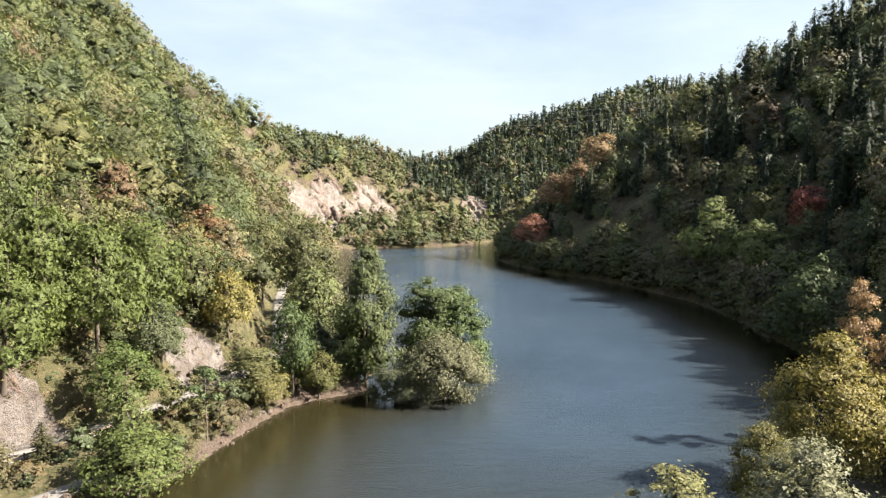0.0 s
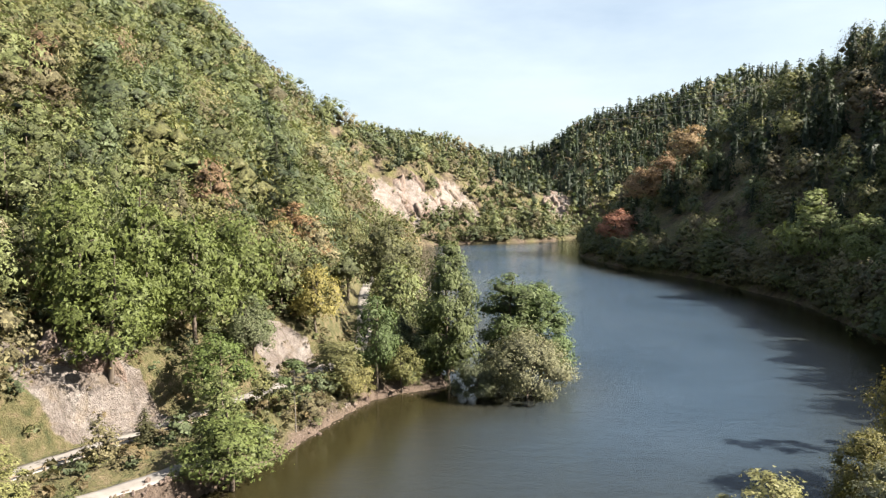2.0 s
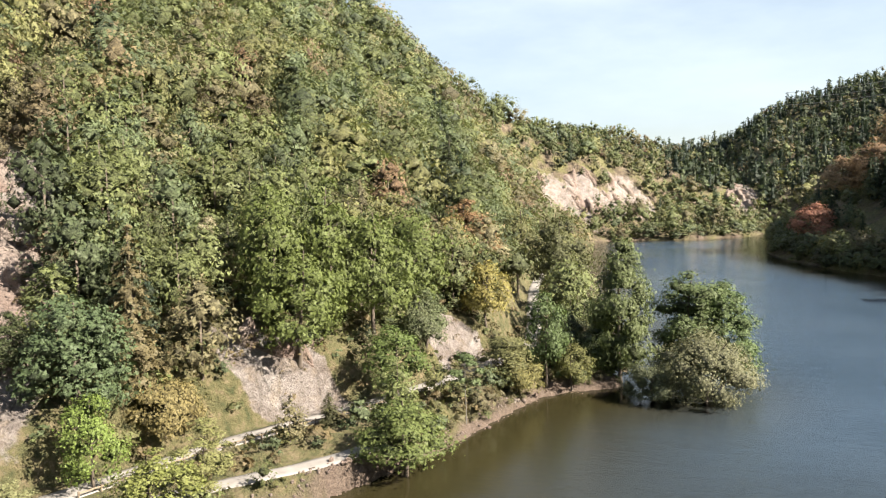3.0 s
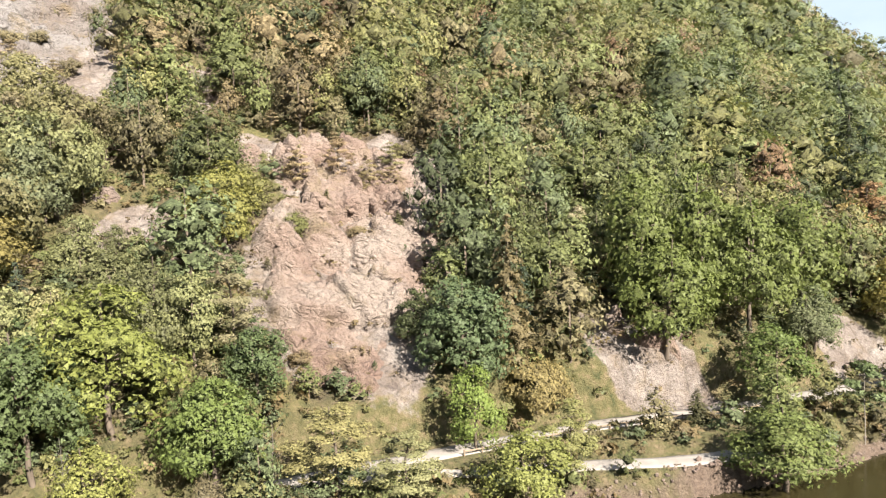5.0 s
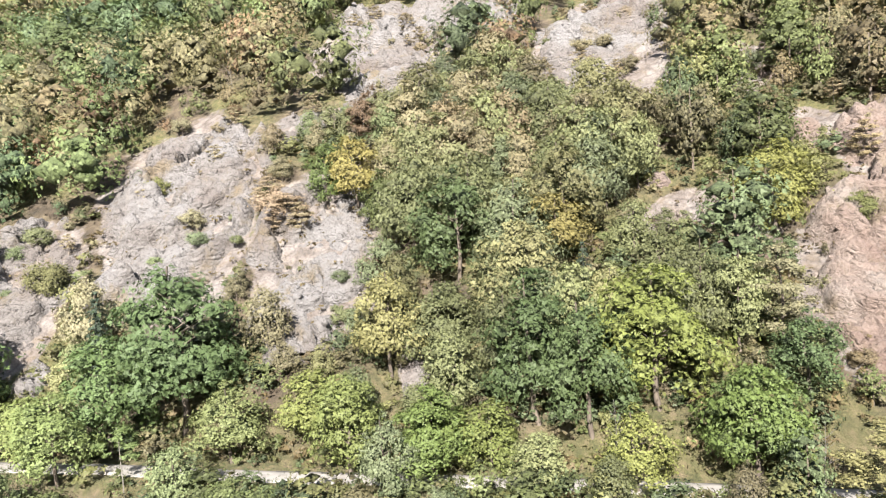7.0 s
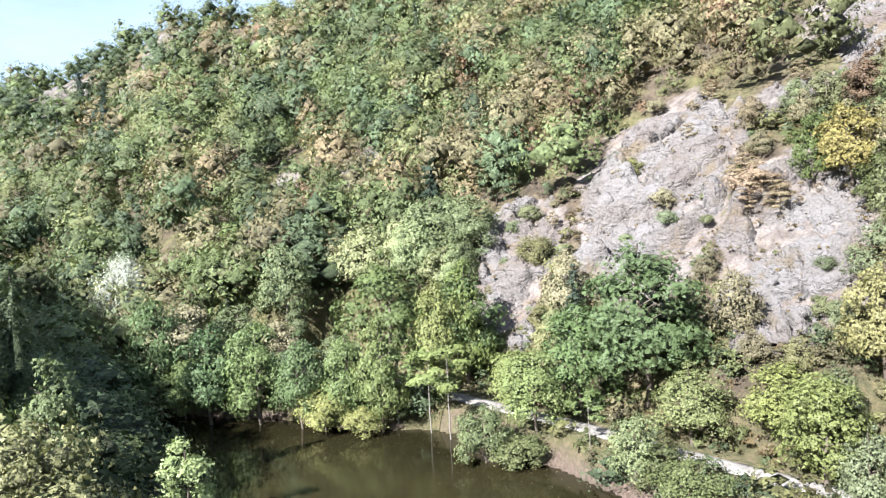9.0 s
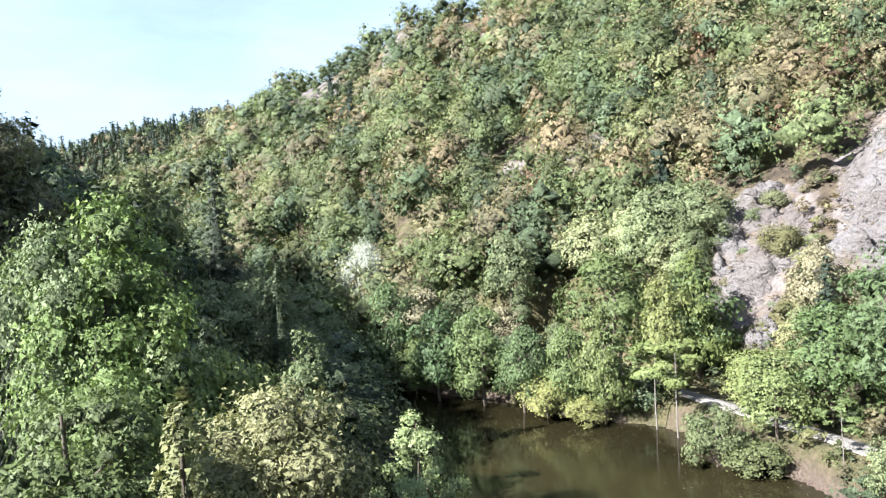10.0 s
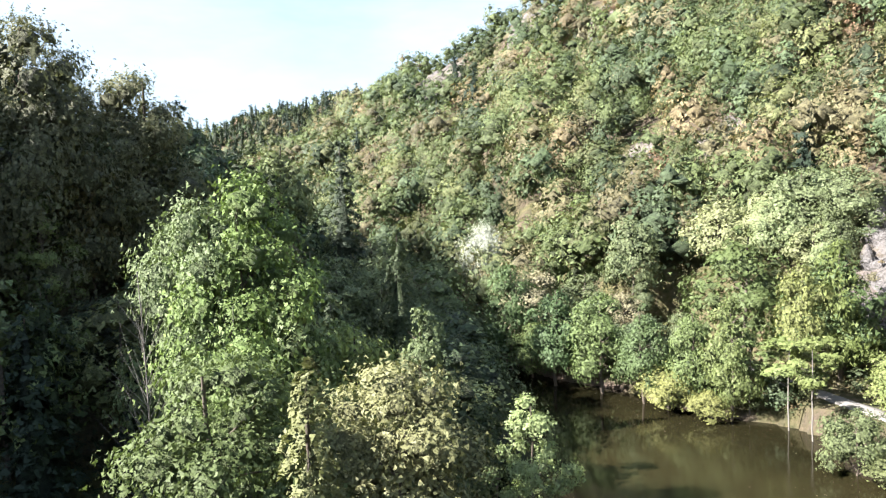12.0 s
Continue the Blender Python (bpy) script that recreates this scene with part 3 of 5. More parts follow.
def broad_crown(rng, count, leaf, radius=0.27, low=0.0, blobs=16, point=0.0, lump=0.40, solid=20, fill=0.66, squash=0.66, upward=0.25, whole=0.32):
    """Leaves of a broadleaf tree one unit high: sprays over the bough ends that pile up into an uneven dome, with gaps between them.
    Gives the sprays, the way each one faces as part of its bough, and the close leaves inside (corners, way they face, faces)."""
    mid, half = (1 + low) / 2, (1 - low) / 2
    k = np.arange(blobs)
    dz = 1 - 1.75 * (k + 0.5) / blobs + rng.normal(size=blobs) * 0.08
    dz = np.clip(dz, -0.85, 1)
    flat = np.sqrt(1 - np.clip(dz, -1, 1) ** 2)
    a = k * 2.399 + rng.normal(size=blobs) * 0.35
    f = rng.uniform(0.45, 1.0, blobs)
    taper = 1 - point * np.clip((dz + 0.4) / 1.4, 0, 1)
    sizes = lump * radius * rng.uniform(0.5, 1.4, blobs) * (0.6 + 0.4 * taper)
    centres = np.stack([np.cos(a) * flat * radius * f * taper, np.sin(a) * flat * radius * f * taper, mid + dz * (half - 0.75 * sizes) * np.clip(f + 0.2, 0, 1)], -1)
    stretch = np.array((1.1, 1.1, squash))
    heart = np.array((0, 0, mid - 0.15 * half))

    def faces_out(at):
        return unit((at - heart) / (radius, radius, half))

    pick = rng.choice(blobs, count * 2, p=sizes**2 / (sizes**2).sum())
    out = unit(rng.normal(size=(count * 2, 3)) + faces_out(centres)[pick] * 0.7 + (0, 0, 0.3))
    shell = rng.uniform(fill + 0.08, 1.12, count * 2) + 0.5 * (1 - whole) * np.abs(rng.normal(size=count * 2)) * (rng.random(count * 2) < 0.3)
    at = centres[pick] + out * (sizes[pick] * shell)[:, None] * stretch
    buried = (np.linalg.norm((at[:, None] - centres[None]) / stretch, axis=2) < sizes[None] * fill * 1.05).any(1)
    keep = np.flatnonzero(~buried)[:count]
    at, out = at[keep], out[keep]
    lie = unit(out * (0.75 - whole) + faces_out(at) * whole + rng.normal(size=at.shape) * 0.4 * (1 - whole) + (0, 0, upward))
    tris = leaf_tris(rng, at, unit(lie + rng.normal(size=at.shape) * 0.3), np.full(len(at), leaf))
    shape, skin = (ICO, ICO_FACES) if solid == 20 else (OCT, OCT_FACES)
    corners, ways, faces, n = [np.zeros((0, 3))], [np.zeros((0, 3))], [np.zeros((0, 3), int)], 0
    # opaque cores stop light inside the crown; their material has shade painted in
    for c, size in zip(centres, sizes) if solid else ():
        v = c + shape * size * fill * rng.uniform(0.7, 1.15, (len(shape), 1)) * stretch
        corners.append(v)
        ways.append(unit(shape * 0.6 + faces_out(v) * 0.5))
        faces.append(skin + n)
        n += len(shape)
    return tris, lie, (np.concatenate(corners), np.concatenate(ways), np.concatenate(faces))


def needle_crown(rng, count, leaf, radius=0.17, low=0.08, whorls=13, droop=0.35):
    """Sprays of a conifer one unit high, in whorls of sagging boughs; gives the same as broad_crown."""
    z = low + (1 - low) * (np.arange(whorls) + 0.3) / whorls
    boughs = []
    for k, h in enumerate(z):
        reach = radius * (1 - (h - low) / (1 - low)) ** 0.8 + 0.022
        for a in np.arange(5 + (k < whorls * 0.6) * 2) * 2 * math.pi / 6 + rng.uniform(0, 6):
            boughs.append((a + rng.normal() * 0.2, h + rng.normal() * 0.012, reach * rng.uniform(0.65, 1.15)))
    boughs = np.array(boughs)
    pick = rng.choice(len(boughs), count, p=boughs[:, 2] / boughs[:, 2].sum())
    a, h, reach = boughs[pick].T
    t = rng.uniform(0.12, 1.0, count) ** 0.75
    a = a + rng.normal(size=count) * 0.16
    at = np.stack([np.cos(a) * reach * t, np.sin(a) * reach * t, h - droop * reach * t * t + rng.normal(size=count) * 0.006], -1)
    lie = unit(np.stack([np.cos(a) * 0.75, np.sin(a) * 0.75, np.full(count, 0.6)], -1) + rng.normal(size=(count, 3)) * 0.3)
    facing = unit(np.stack([np.cos(a) * 0.5, np.sin(a) * 0.5, np.full(count, 0.8)], -1) + rng.normal(size=(count, 3)) * 0.4)
    ring = np.array([(math.cos(k), math.sin(k)) for k in np.arange(6) * math.pi / 3]) * radius * 0.38
    core = np.array([(*p, low) for p in ring] + [(*p * 0.5, 0.5) for p in ring] + [(0, 0, 0.9)])
    skin = [(k, (k + 1) % 6, 6 + k) for k in range(6)] + [((k + 1) % 6, 6 + (k + 1) % 6, 6 + k) for k in range(6)] + [(6 + k, 6 + (k + 1) % 6, 12) for k in range(6)]
    return leaf_tris(rng, at, facing, np.full(count, leaf)), lie, (core, unit(core * (1, 1, 0) + (0, 0, 0.05)), np.array(skin))


def tube(points, radii, sides=6):
    """A tapered limb through the points: corners and quads."""
    p, r = np.asarray(points, float), np.asarray(radii, float)
    verts, faces = [], []
    for k in range(len(p)):
        d = unit(p[min(k + 1, len(p) - 1)] - p[max(k - 1, 0)])
        u = unit(np.cross(d, (0.3, 0.9, 0.1)))
        v = np.cross(d, u)
        for j in range(sides):
            a = 2 * math.pi * j / sides
            verts.append(p[k] + r[k] * (u * math.cos(a) + v * math.sin(a)))
        if k:
            for j in range(sides):
                a, b = (k - 1) * sides + j, (k - 1) * sides + (j + 1) % sides
                faces.append((a, b, b + sides, a + sides))
    return np.array(verts), np.array(faces)


def limbs(rng, crook=0.02, boughs=7, low=0.3, top=0.92, reach=0.2, thick=0.016, rise=0.5):
    """Trunk with boughs, one unit high."""
    h = np.linspace(-0.03, top, 8)
    line = np.stack([crook * np.cumsum(rng.normal(size=8)) * (h > 0.05), crook * np.cumsum(rng.normal(size=8)) * (h > 0.05), h], -1)
    pieces = [tube(line, thick * (1.25 - h / top) + 0.0015)]
    for k in range(boughs):
        z = rng.uniform(low, top * 0.85)
        base = np.array([np.interp(z, h, line[:, 0]), np.interp(z, h, line[:, 1]), z])
        a = rng.uniform(0, 2 * math.pi)
        d = np.array([math.cos(a), math.sin(a), rise])
        length = reach * rng.uniform(0.6, 1.1) * (1.15 - z / top * 0.7)
        bend = rng.normal(size=3) * 0.15
        pieces.append(tube([base, base + d * length * 0.5 + bend * length * 0.4, base + d * length + bend * length], [thick * 0.45, thick * 0.28, thick * 0.08], 4))
    return joined(pieces)


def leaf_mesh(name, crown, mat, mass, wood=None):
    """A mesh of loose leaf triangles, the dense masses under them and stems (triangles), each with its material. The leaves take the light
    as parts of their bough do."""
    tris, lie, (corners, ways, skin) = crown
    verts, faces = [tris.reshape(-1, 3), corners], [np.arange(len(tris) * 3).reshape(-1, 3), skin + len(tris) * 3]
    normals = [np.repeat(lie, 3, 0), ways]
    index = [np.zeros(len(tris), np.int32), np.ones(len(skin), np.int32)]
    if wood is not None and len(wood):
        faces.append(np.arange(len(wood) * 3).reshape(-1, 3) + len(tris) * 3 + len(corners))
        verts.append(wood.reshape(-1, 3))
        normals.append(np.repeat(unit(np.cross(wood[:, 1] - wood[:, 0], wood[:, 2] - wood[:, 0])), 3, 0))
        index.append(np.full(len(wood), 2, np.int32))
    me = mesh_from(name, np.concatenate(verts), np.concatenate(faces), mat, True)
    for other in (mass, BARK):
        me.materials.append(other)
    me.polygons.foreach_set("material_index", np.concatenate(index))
    a = me.attributes.new("custom_normal", "FLOAT_VECTOR", "POINT")
    a.data.foreach_set("vector", np.concatenate(normals).astype(np.float32).ravel())
    return me


# green, yellow green, dull olive, blue green, dry brown, russet
GREENS = [(0.176, 0.210, 0.082), (0.220, 0.228, 0.092), (0.225, 0.207, 0.112), (0.138, 0.180, 0.088), (0.275, 0.225, 0.125), (0.225, 0.152, 0.090)]
NEEDLES = [(0.040, 0.066, 0.028), (0.056, 0.082, 0.034), (0.046, 0.074, 0.046)]


def crown_tint(x, y, rng):
    """The woods' colours change in drifts: dry brown on thin soil, green in the hollows, cooler greens to the south."""
    dry = float(fbm(x, y, 55, 3)) * 0.5 + rng.normal() * 0.5 + 0.1
    cool = float(smooth(10, -70, np.array(y)))
    dry += 0.5 * math.exp(-((x + 128) ** 2 + (y + 112) ** 2) / 42**2) - 0.16 * cool
    if dry > 0.86:
        c = GREENS[4] if rng.random() < 0.8 else GREENS[5]
    elif dry > 0.40:
        c = GREENS[2]
    elif dry > 0.0:
        c = GREENS[1] if rng.random() < 0.5 else GREENS[0]
    else:
        c = GREENS[0] if rng.random() < 0.6 else GREENS[3]
    c = np.array(c) * rng.uniform(0.62, 1.30)
    if c[1] > c[0] and rng.random() < cool:
        c = c * (0.92, 1.0, 1.03)
    return tuple(c)


TREE_KINDS, CROWNS = {}, []
REACH = {"broad": 0.42, "tall": 0.20, "bush": 0.55, "willow": 0.62, "needle": 0.19, "slim": 0.16, "bare": 0.28, "fine": 0.36, "airy": 0.24, "spruce": 0.21}


def build_kind(kind):
    """The first tree of a kind, one unit high: an empty with its trunk and crown."""
    rng = np.random.default_rng(sum(map(ord, kind)))
    base, _, variant = kind.partition("_")
    bark = BARK
    if base == "broad":
        # some stand open and ragged, some dense
        crown = broad_crown(rng, 3900, 0.0270, rng.uniform(0.34, 0.42), 0.02, 34, rng.uniform(0.1, 0.75), 0.34, 8, 0.62, 0.74)
        wood = limbs(rng, 0.012, 8)
    elif base == "tall":
        crown = broad_crown(rng, 6500, 0.0185, 0.225, 0.0, 46, 0.25, 0.42)
        wood = limbs(rng, 0.006, 9, 0.2, 0.95, 0.12, 0.013)
    elif base == "bush":
        crown = broad_crown(rng, 3000, 0.036, 0.55, 0.0, 24, 0.0, 0.34)
        wood = limbs(rng, 0.02, 9, 0.05, 0.8, 0.4, 0.02, 0.9)
    elif base == "willow":
        crown = broad_crown(rng, 9000, 0.024, 0.62, 0.0, 44, 0.0, 0.26, squash=0.9)
        wood = limbs(rng, 0.03, 12, 0.05, 0.85, 0.5, 0.025, 0.8)
    elif base == "needle":
        crown = needle_crown(rng, 3000, 0.028, 0.20, 0.04, 20)
        wood = limbs(rng, 0.002, 8, 0.1, 0.98, 0.1, 0.012, -0.1)
    elif base == "slim":
        crown = broad_crown(rng, 700, 0.030, 0.16, 0.45, 9)
        wood, bark = limbs(rng, 0.004, 6, 0.45, 0.95, 0.12, 0.0032, 0.9), PALE_BARK
    elif base == "bare":
        crown, (wood) = None, limbs(rng, 0.012, 70, 0.10, 0.95, 0.26, 0.0026, 0.9)
        bark = GREY_BARK
    elif base == "fine":
        crown = broad_crown(rng, 16000, 0.0150, 0.36, 0.0, 70, 0.35, 0.30, 20, 0.55, whole=0.25)
        wood = limbs(rng, 0.012, 14, 0.15, 0.92, 0.26, 0.016)
    elif base == "airy":
        crown = broad_crown(rng, 6500, 0.0150, 0.24, 0.06, 40, 0.15, 0.24, 20, 0.5)
        wood = limbs(rng, 0.012, 16, 0.12, 0.96, 0.22, 0.010, 0.7)
    elif base == "spruce":
        crown = needle_crown(rng, 15000, 0.0135, 0.21, 0.03, 22, 0.85)
        wood = limbs(rng, 0.002, 12, 0.1, 0.94, 0.12, 0.010, -0.2)
    root = new("tree")
    trunk = new("trunk", mesh_from("trunk", *wood, bark, True))
    trunk.parent = root
    if crown is not None:
        leaves = new("crown", leaf_mesh("crown", crown, LEAF, LEAF_MASS_SHADED))
        leaves.parent = root
    return root


def plant(kind, x, y, height, tint, label, width=1.0, turn=None, sink=0.0, group="", category="tree", lean=0.0):
    """A tree of that kind on the ground at (x, y)."""
    if kind.split("_")[0] in ("tall", "bush", "willow"):
        sink += 0.10 * height
    z = max(float(land(x, y)), 0.0) - sink - 0.05
    CROWNS.append((x, y, REACH[kind.split("_")[0]] * height * width))
    spin = turn if turn is not None else (x * 37.7 + y * 91.3) % 6.283
    m = Matrix.LocRotScale((x, y, z), Euler((lean, 0, spin)), (height * width, height * width, height))
    if kind not in TREE_KINDS:
        ob = TREE_KINDS[kind] = build_kind(kind)
        ob.matrix_basis = m
    else:
        src = TREE_KINDS[kind]
        ob = copy_thing(src, m @ Matrix.Diagonal((1 / src.scale[0], 1 / src.scale[1], 1 / src.scale[2], 1)))
    ob.name = {"bush": "bush", "willow": "willow", "needle": "conifer", "spruce": "spruce", "bare": "dead_tree"}.get(kind.split("_")[0], "tree")
    grey = sum(tint) / 3
    warm = float(smooth(-60, 10, np.array(y)))
    for child in ob.children:
        child.color = (*((0.77 * c + 0.23 * grey) * k for c, k in zip(tint, (0.98 - 0.15 * warm, 0.98 - 0.19 * warm, 0.96 - 0.22 * warm))), 1.0)
    return tagged(ob, label, category, group)



# ---- trees that stand apart ----
plant("broad_0", -38.1, 81.7, 10.4, (0.11, 0.18, 0.035), "round green broadleaf tree beside the lane", 1.14, category="tree")
plant("broad_1", -30.4, 67.5, 9.3, (0.13, 0.19, 0.04), "low spreading green tree at the water's edge", 1.42, category="tree")
plant("needle_0", -41.5, 70.5, 4.0, (0.09, 0.10, 0.04), "small young conifer on the verge of the lane", 2.00, category="conifer")
plant("broad_2", -53.1, 47.4, 9.5, (0.16, 0.26, 0.035), "bright green young broadleaf tree by the lane", 0.75, category="tree")
plant("broad_3", -43.3, 44.6, 8.4, (0.21, 0.26, 0.05), "yellow-green young tree below the lane", 1.22, category="tree")
plant("airy_0", -42.9, 50.2, 8.3, (0.23, 0.26, 0.08), "thin pale yellow-green tree below the lane", 1.35, category="tree")
plant("bush_0", -54.3, 57.9, 8.6, (0.24, 0.21, 0.07), "olive bush above the lane", 0.81, category="bush")
plant("needle_1", -57.1, 56.8, 17.9, (0.16, 0.14, 0.06), "thin olive larch with bare lower boughs", 1.00, category="conifer")
plant("needle_0", -70.5, 63.4, 10.1, (0.05, 0.075, 0.03), "dark green pine on the rock", 1.36, category="conifer")
plant("airy_1", -63.0, 76.7, 10.6, (0.36, 0.34, 0.22), "pale silvery tree among green ones", 0.89, category="tree")
plant("broad_0", -53.7, 77.9, 19.2, (0.12, 0.175, 0.03), "tall leafy green tree on the slope above the lane", 0.72, category="tree")
plant("broad_4", -49.7, 85.7, 20.7, (0.12, 0.175, 0.03), "tall leafy green tree on the slope above the lane", 0.74, category="tree")
plant("broad_1", -44.2, 88.6, 19.7, (0.12, 0.175, 0.03), "tall leafy green tree on the slope above the lane", 0.78, category="tree")
plant("broad_3", -48.4, 75.3, 15.8, (0.12, 0.175, 0.03), "tall leafy green tree on the slope above the lane", 0.93, category="tree")
plant("broad_2", -43.6, 101.5, 17.5, (0.12, 0.175, 0.03), "tall leafy green tree on the slope above the lane", 0.85, category="tree")
plant("broad_2", -58.4, 50.3, 13.4, (0.085, 0.145, 0.06), "dark blue-green spreading tree at the foot of the rock", 1.05, category="tree")
plant("broad_4", -65.7, 49.4, 7.0, (0.07, 0.10, 0.035), "dark green tree growing out of the rock", 1.03, category="tree")
plant("broad_0", -89.6, 36.6, 13.1, (0.20, 0.22, 0.04), "gnarled yellow-green tree on a rock ledge", 1.07, category="tree")
plant("airy_0", -73.1, 30.3, 12.0, (0.22, 0.22, 0.12), "thin grey-green tree before the bare rock", 1.22, category="tree")
plant("broad_3", -68.3, 30.5, 8.7, (0.085, 0.145, 0.05), "blue-green tree before the bare rock", 1.00, category="tree")
plant("broad_1", -62.3, 22.9, 12.5, (0.12, 0.19, 0.035), "dense green tree at the foot of the slope", 0.97, category="tree")
plant("broad_2", -70.9, 16.7, 15.4, (0.17, 0.22, 0.035), "large bright green tree at the foot of the slope", 1.05, category="tree")
plant("broad_3", -69.5, 9.6, 14.8, (0.085, 0.14, 0.045), "large dark green tree at the foot of the slope", 0.87, category="tree")
plant("airy_1", -53.8, 31.0, 8.5, (0.27, 0.27, 0.10), "thin pale green tree below the bare rock", 2.00, category="tree")
plant("airy_0", -48.9, 35.0, 6.6, (0.25, 0.28, 0.12), "thin pale green tree beside the lane", 2.00, category="tree")
plant("bare_0", -58.5, 26.7, 7.2, (0.3, 0.3, 0.3), "leafless grey tree beside the lane", 1.29, category="dead tree")
plant("broad_4", -39.9, 97.3, 9.1, (0.12, 0.17, 0.07), "grey-green tree above the lane", 1.11, category="tree")
plant("broad_4", -71.8, 4.6, 16.7, (0.075, 0.125, 0.04), "large dark green tree at the foot of the slope", 0.88, category="tree")
plant("broad_0", -74.9, -20.1, 8.9, (0.20, 0.24, 0.05), "light green tree above the lane", 1.27, category="tree")
plant("broad_1", -69.3, -6.8, 8.7, (0.13, 0.19, 0.035), "green tree above the lane", 1.16, category="tree")
plant("broad_2", -67.5, -0.4, 8.1, (0.16, 0.21, 0.04), "green tree above the lane", 1.12, category="tree")
plant("broad_3", -62.5, 12.5, 8.2, (0.22, 0.26, 0.05), "light green tree above the lane", 1.06, category="tree")
plant("broad_0", -63.8, 23.7, 10.6, (0.11, 0.18, 0.045), "dense green tree above the lane", 1.18, category="tree")
plant("broad_1", -108.3, -19.5, 13.1, (0.26, 0.23, 0.05), "yellowing tree beside bare rock", 0.97, category="tree")
plant("broad_2", -109.8, -24.3, 11.0, (0.10, 0.15, 0.03), "green tree beside bare rock", 0.71, category="tree")
plant("broad_4", -103.9, -14.9, 9.4, (0.09, 0.12, 0.03), "dark green tree beside bare rock", 0.97, category="tree")
plant("broad_3", -92.4, -3.6, 15.8, (0.085, 0.135, 0.045), "dark green tree on the rocky slope", 0.96, category="tree")
plant("broad_0", -91.6, 9.1, 10.7, (0.22, 0.20, 0.05), "olive tree on the rocky slope", 1.33, category="tree")
plant("broad_1", -80.5, -11.8, 13.5, (0.24, 0.24, 0.08), "pale olive tree on the slope", 0.87, category="tree")
plant("broad_2", -126.6, 0.1, 7.6, (0.27, 0.16, 0.06), "russet tree on the upper slope", 1.29, category="tree")
plant("bare_1", -61.7, 10.7, 9.4, (0.3,0.3,0.3), "slender leafless tree beside the lane", 0.60, category="dead tree")
plant("broad_1", -81.9, -37.9, 22.1, (0.085, 0.14, 0.045), "large spreading dark green tree under the cliff", 1.02, category="tree")
plant("broad_0", -78.9, -45.9, 15.0, (0.10, 0.165, 0.045), "green tree standing beside the lane", 1.00, category="tree")
plant("broad_4", -85.8, -70.3, 19.1, (0.085, 0.14, 0.04), "dense dark green tree beside the cliff", 0.95, category="tree")
plant("broad_3", -83.4, -85.7, 22.1, (0.11, 0.16, 0.04), "green tree beside the lane", 0.94, category="tree")
plant("broad_2", -78.6, -55.8, 8.1, (0.20, 0.25, 0.06), "light green tree beside the lane", 1.37, category="tree")
plant("broad_3", -75.1, -29.7, 9.5, (0.18, 0.22, 0.07), "light green tree beside the lane", 1.15, category="tree")
plant("broad_0", -69.1, -15.1, 11.1, (0.17, 0.22, 0.05), "light green tree above the lane", 0.99, category="tree")
plant("broad_4", -67.2, -6.4, 9.8, (0.13, 0.20, 0.04), "green tree above the lane", 1.26, category="tree")
plant("bare_2", -149.2, -52.0, 10.0, (0.3,0.3,0.3), "tall bleached dead trunk among the green trees", 0.60, category="dead tree")
plant("bush_1", -108.3, -32.0, 6.0, (0.34, 0.25, 0.16), "dry reddish-brown bush on the bare rock", 1.0, category="bush")
plant("bush_0", -101.1, -65.9, 7.3, (0.15, 0.15, 0.05), "olive bush on the cliff", 0.85, category="bush")
plant("bush_1", -119.7, -56.4, 4.1, (0.18, 0.19, 0.05), "small bush on the cliff face", 0.96, category="bush")
plant("bush_0", -68.4, -48.4, 4.6, (0.13, 0.16, 0.05), "green bush on the bank", 1.36, category="bush")
plant("bush_1", -64.6, -26.0, 5.4, (0.13, 0.17, 0.05), "green bush on the bank", 1.15, category="bush")
plant("willow_0", -68.8, -150.2, 18.5, (0.40, 0.44, 0.36), "silvery grey willow among green trees", 0.60, category="willow")
plant("bush_0", -65.0, -80.6, 7.7, (0.25, 0.27, 0.06), "yellow-green bush leaning over the water", 0.99, category="bush")
plant("bush_1", -66.5, -74.2, 4.7, (0.24, 0.26, 0.06), "yellow-green bush leaning over the water", 1.13, category="bush")
plant("slim_0", -72.2, -66.2, 12.5, (0.16, 0.22, 0.05), "slender pale-stemmed tree at the shore", 1.59, category="tree")
plant("slim_1", -71.4, -61.9, 13.8, (0.17, 0.22, 0.05), "slender pale-stemmed tree at the shore", 1.38, category="tree")
plant("slim_0", -71.5, -72.0, 11.3, (0.13, 0.19, 0.05), "slender pale-stemmed tree at the shore", 1.63, category="tree")
plant("bush_1", -66.5, -52.3, 8.2, (0.13, 0.17, 0.06), "green bush drooping over the water", 0.80, category="bush")
plant("broad_2", -72.2, -48.2, 10.8, (0.17, 0.23, 0.06), "light green tree between lane and shore", 1.01, category="tree")
plant("slim_1", -69.7, -39.4, 7.9, (0.13, 0.19, 0.05), "slender tree on the bank", 1.43, category="tree")
plant("broad_0", -56.5, -113.7, 19.9, (0.09, 0.155, 0.045), "leafy green tree overhanging the calm water", 0.68, category="tree")
plant("broad_1", -57.8, -99.9, 17.5, (0.085, 0.15, 0.05), "leafy green tree overhanging the calm water", 0.77, category="tree")
plant("broad_2", -61.9, -92.5, 16.6, (0.12, 0.18, 0.045), "leafy green tree overhanging the calm water", 0.78, category="tree")
plant("broad_3", -63.9, -84.7, 15.1, (0.10, 0.16, 0.05), "leafy green tree overhanging the calm water", 0.68, category="tree")
plant("broad_4", -69.2, -72.9, 17.1, (0.15, 0.20, 0.05), "leafy green tree overhanging the calm water", 0.63, category="tree")
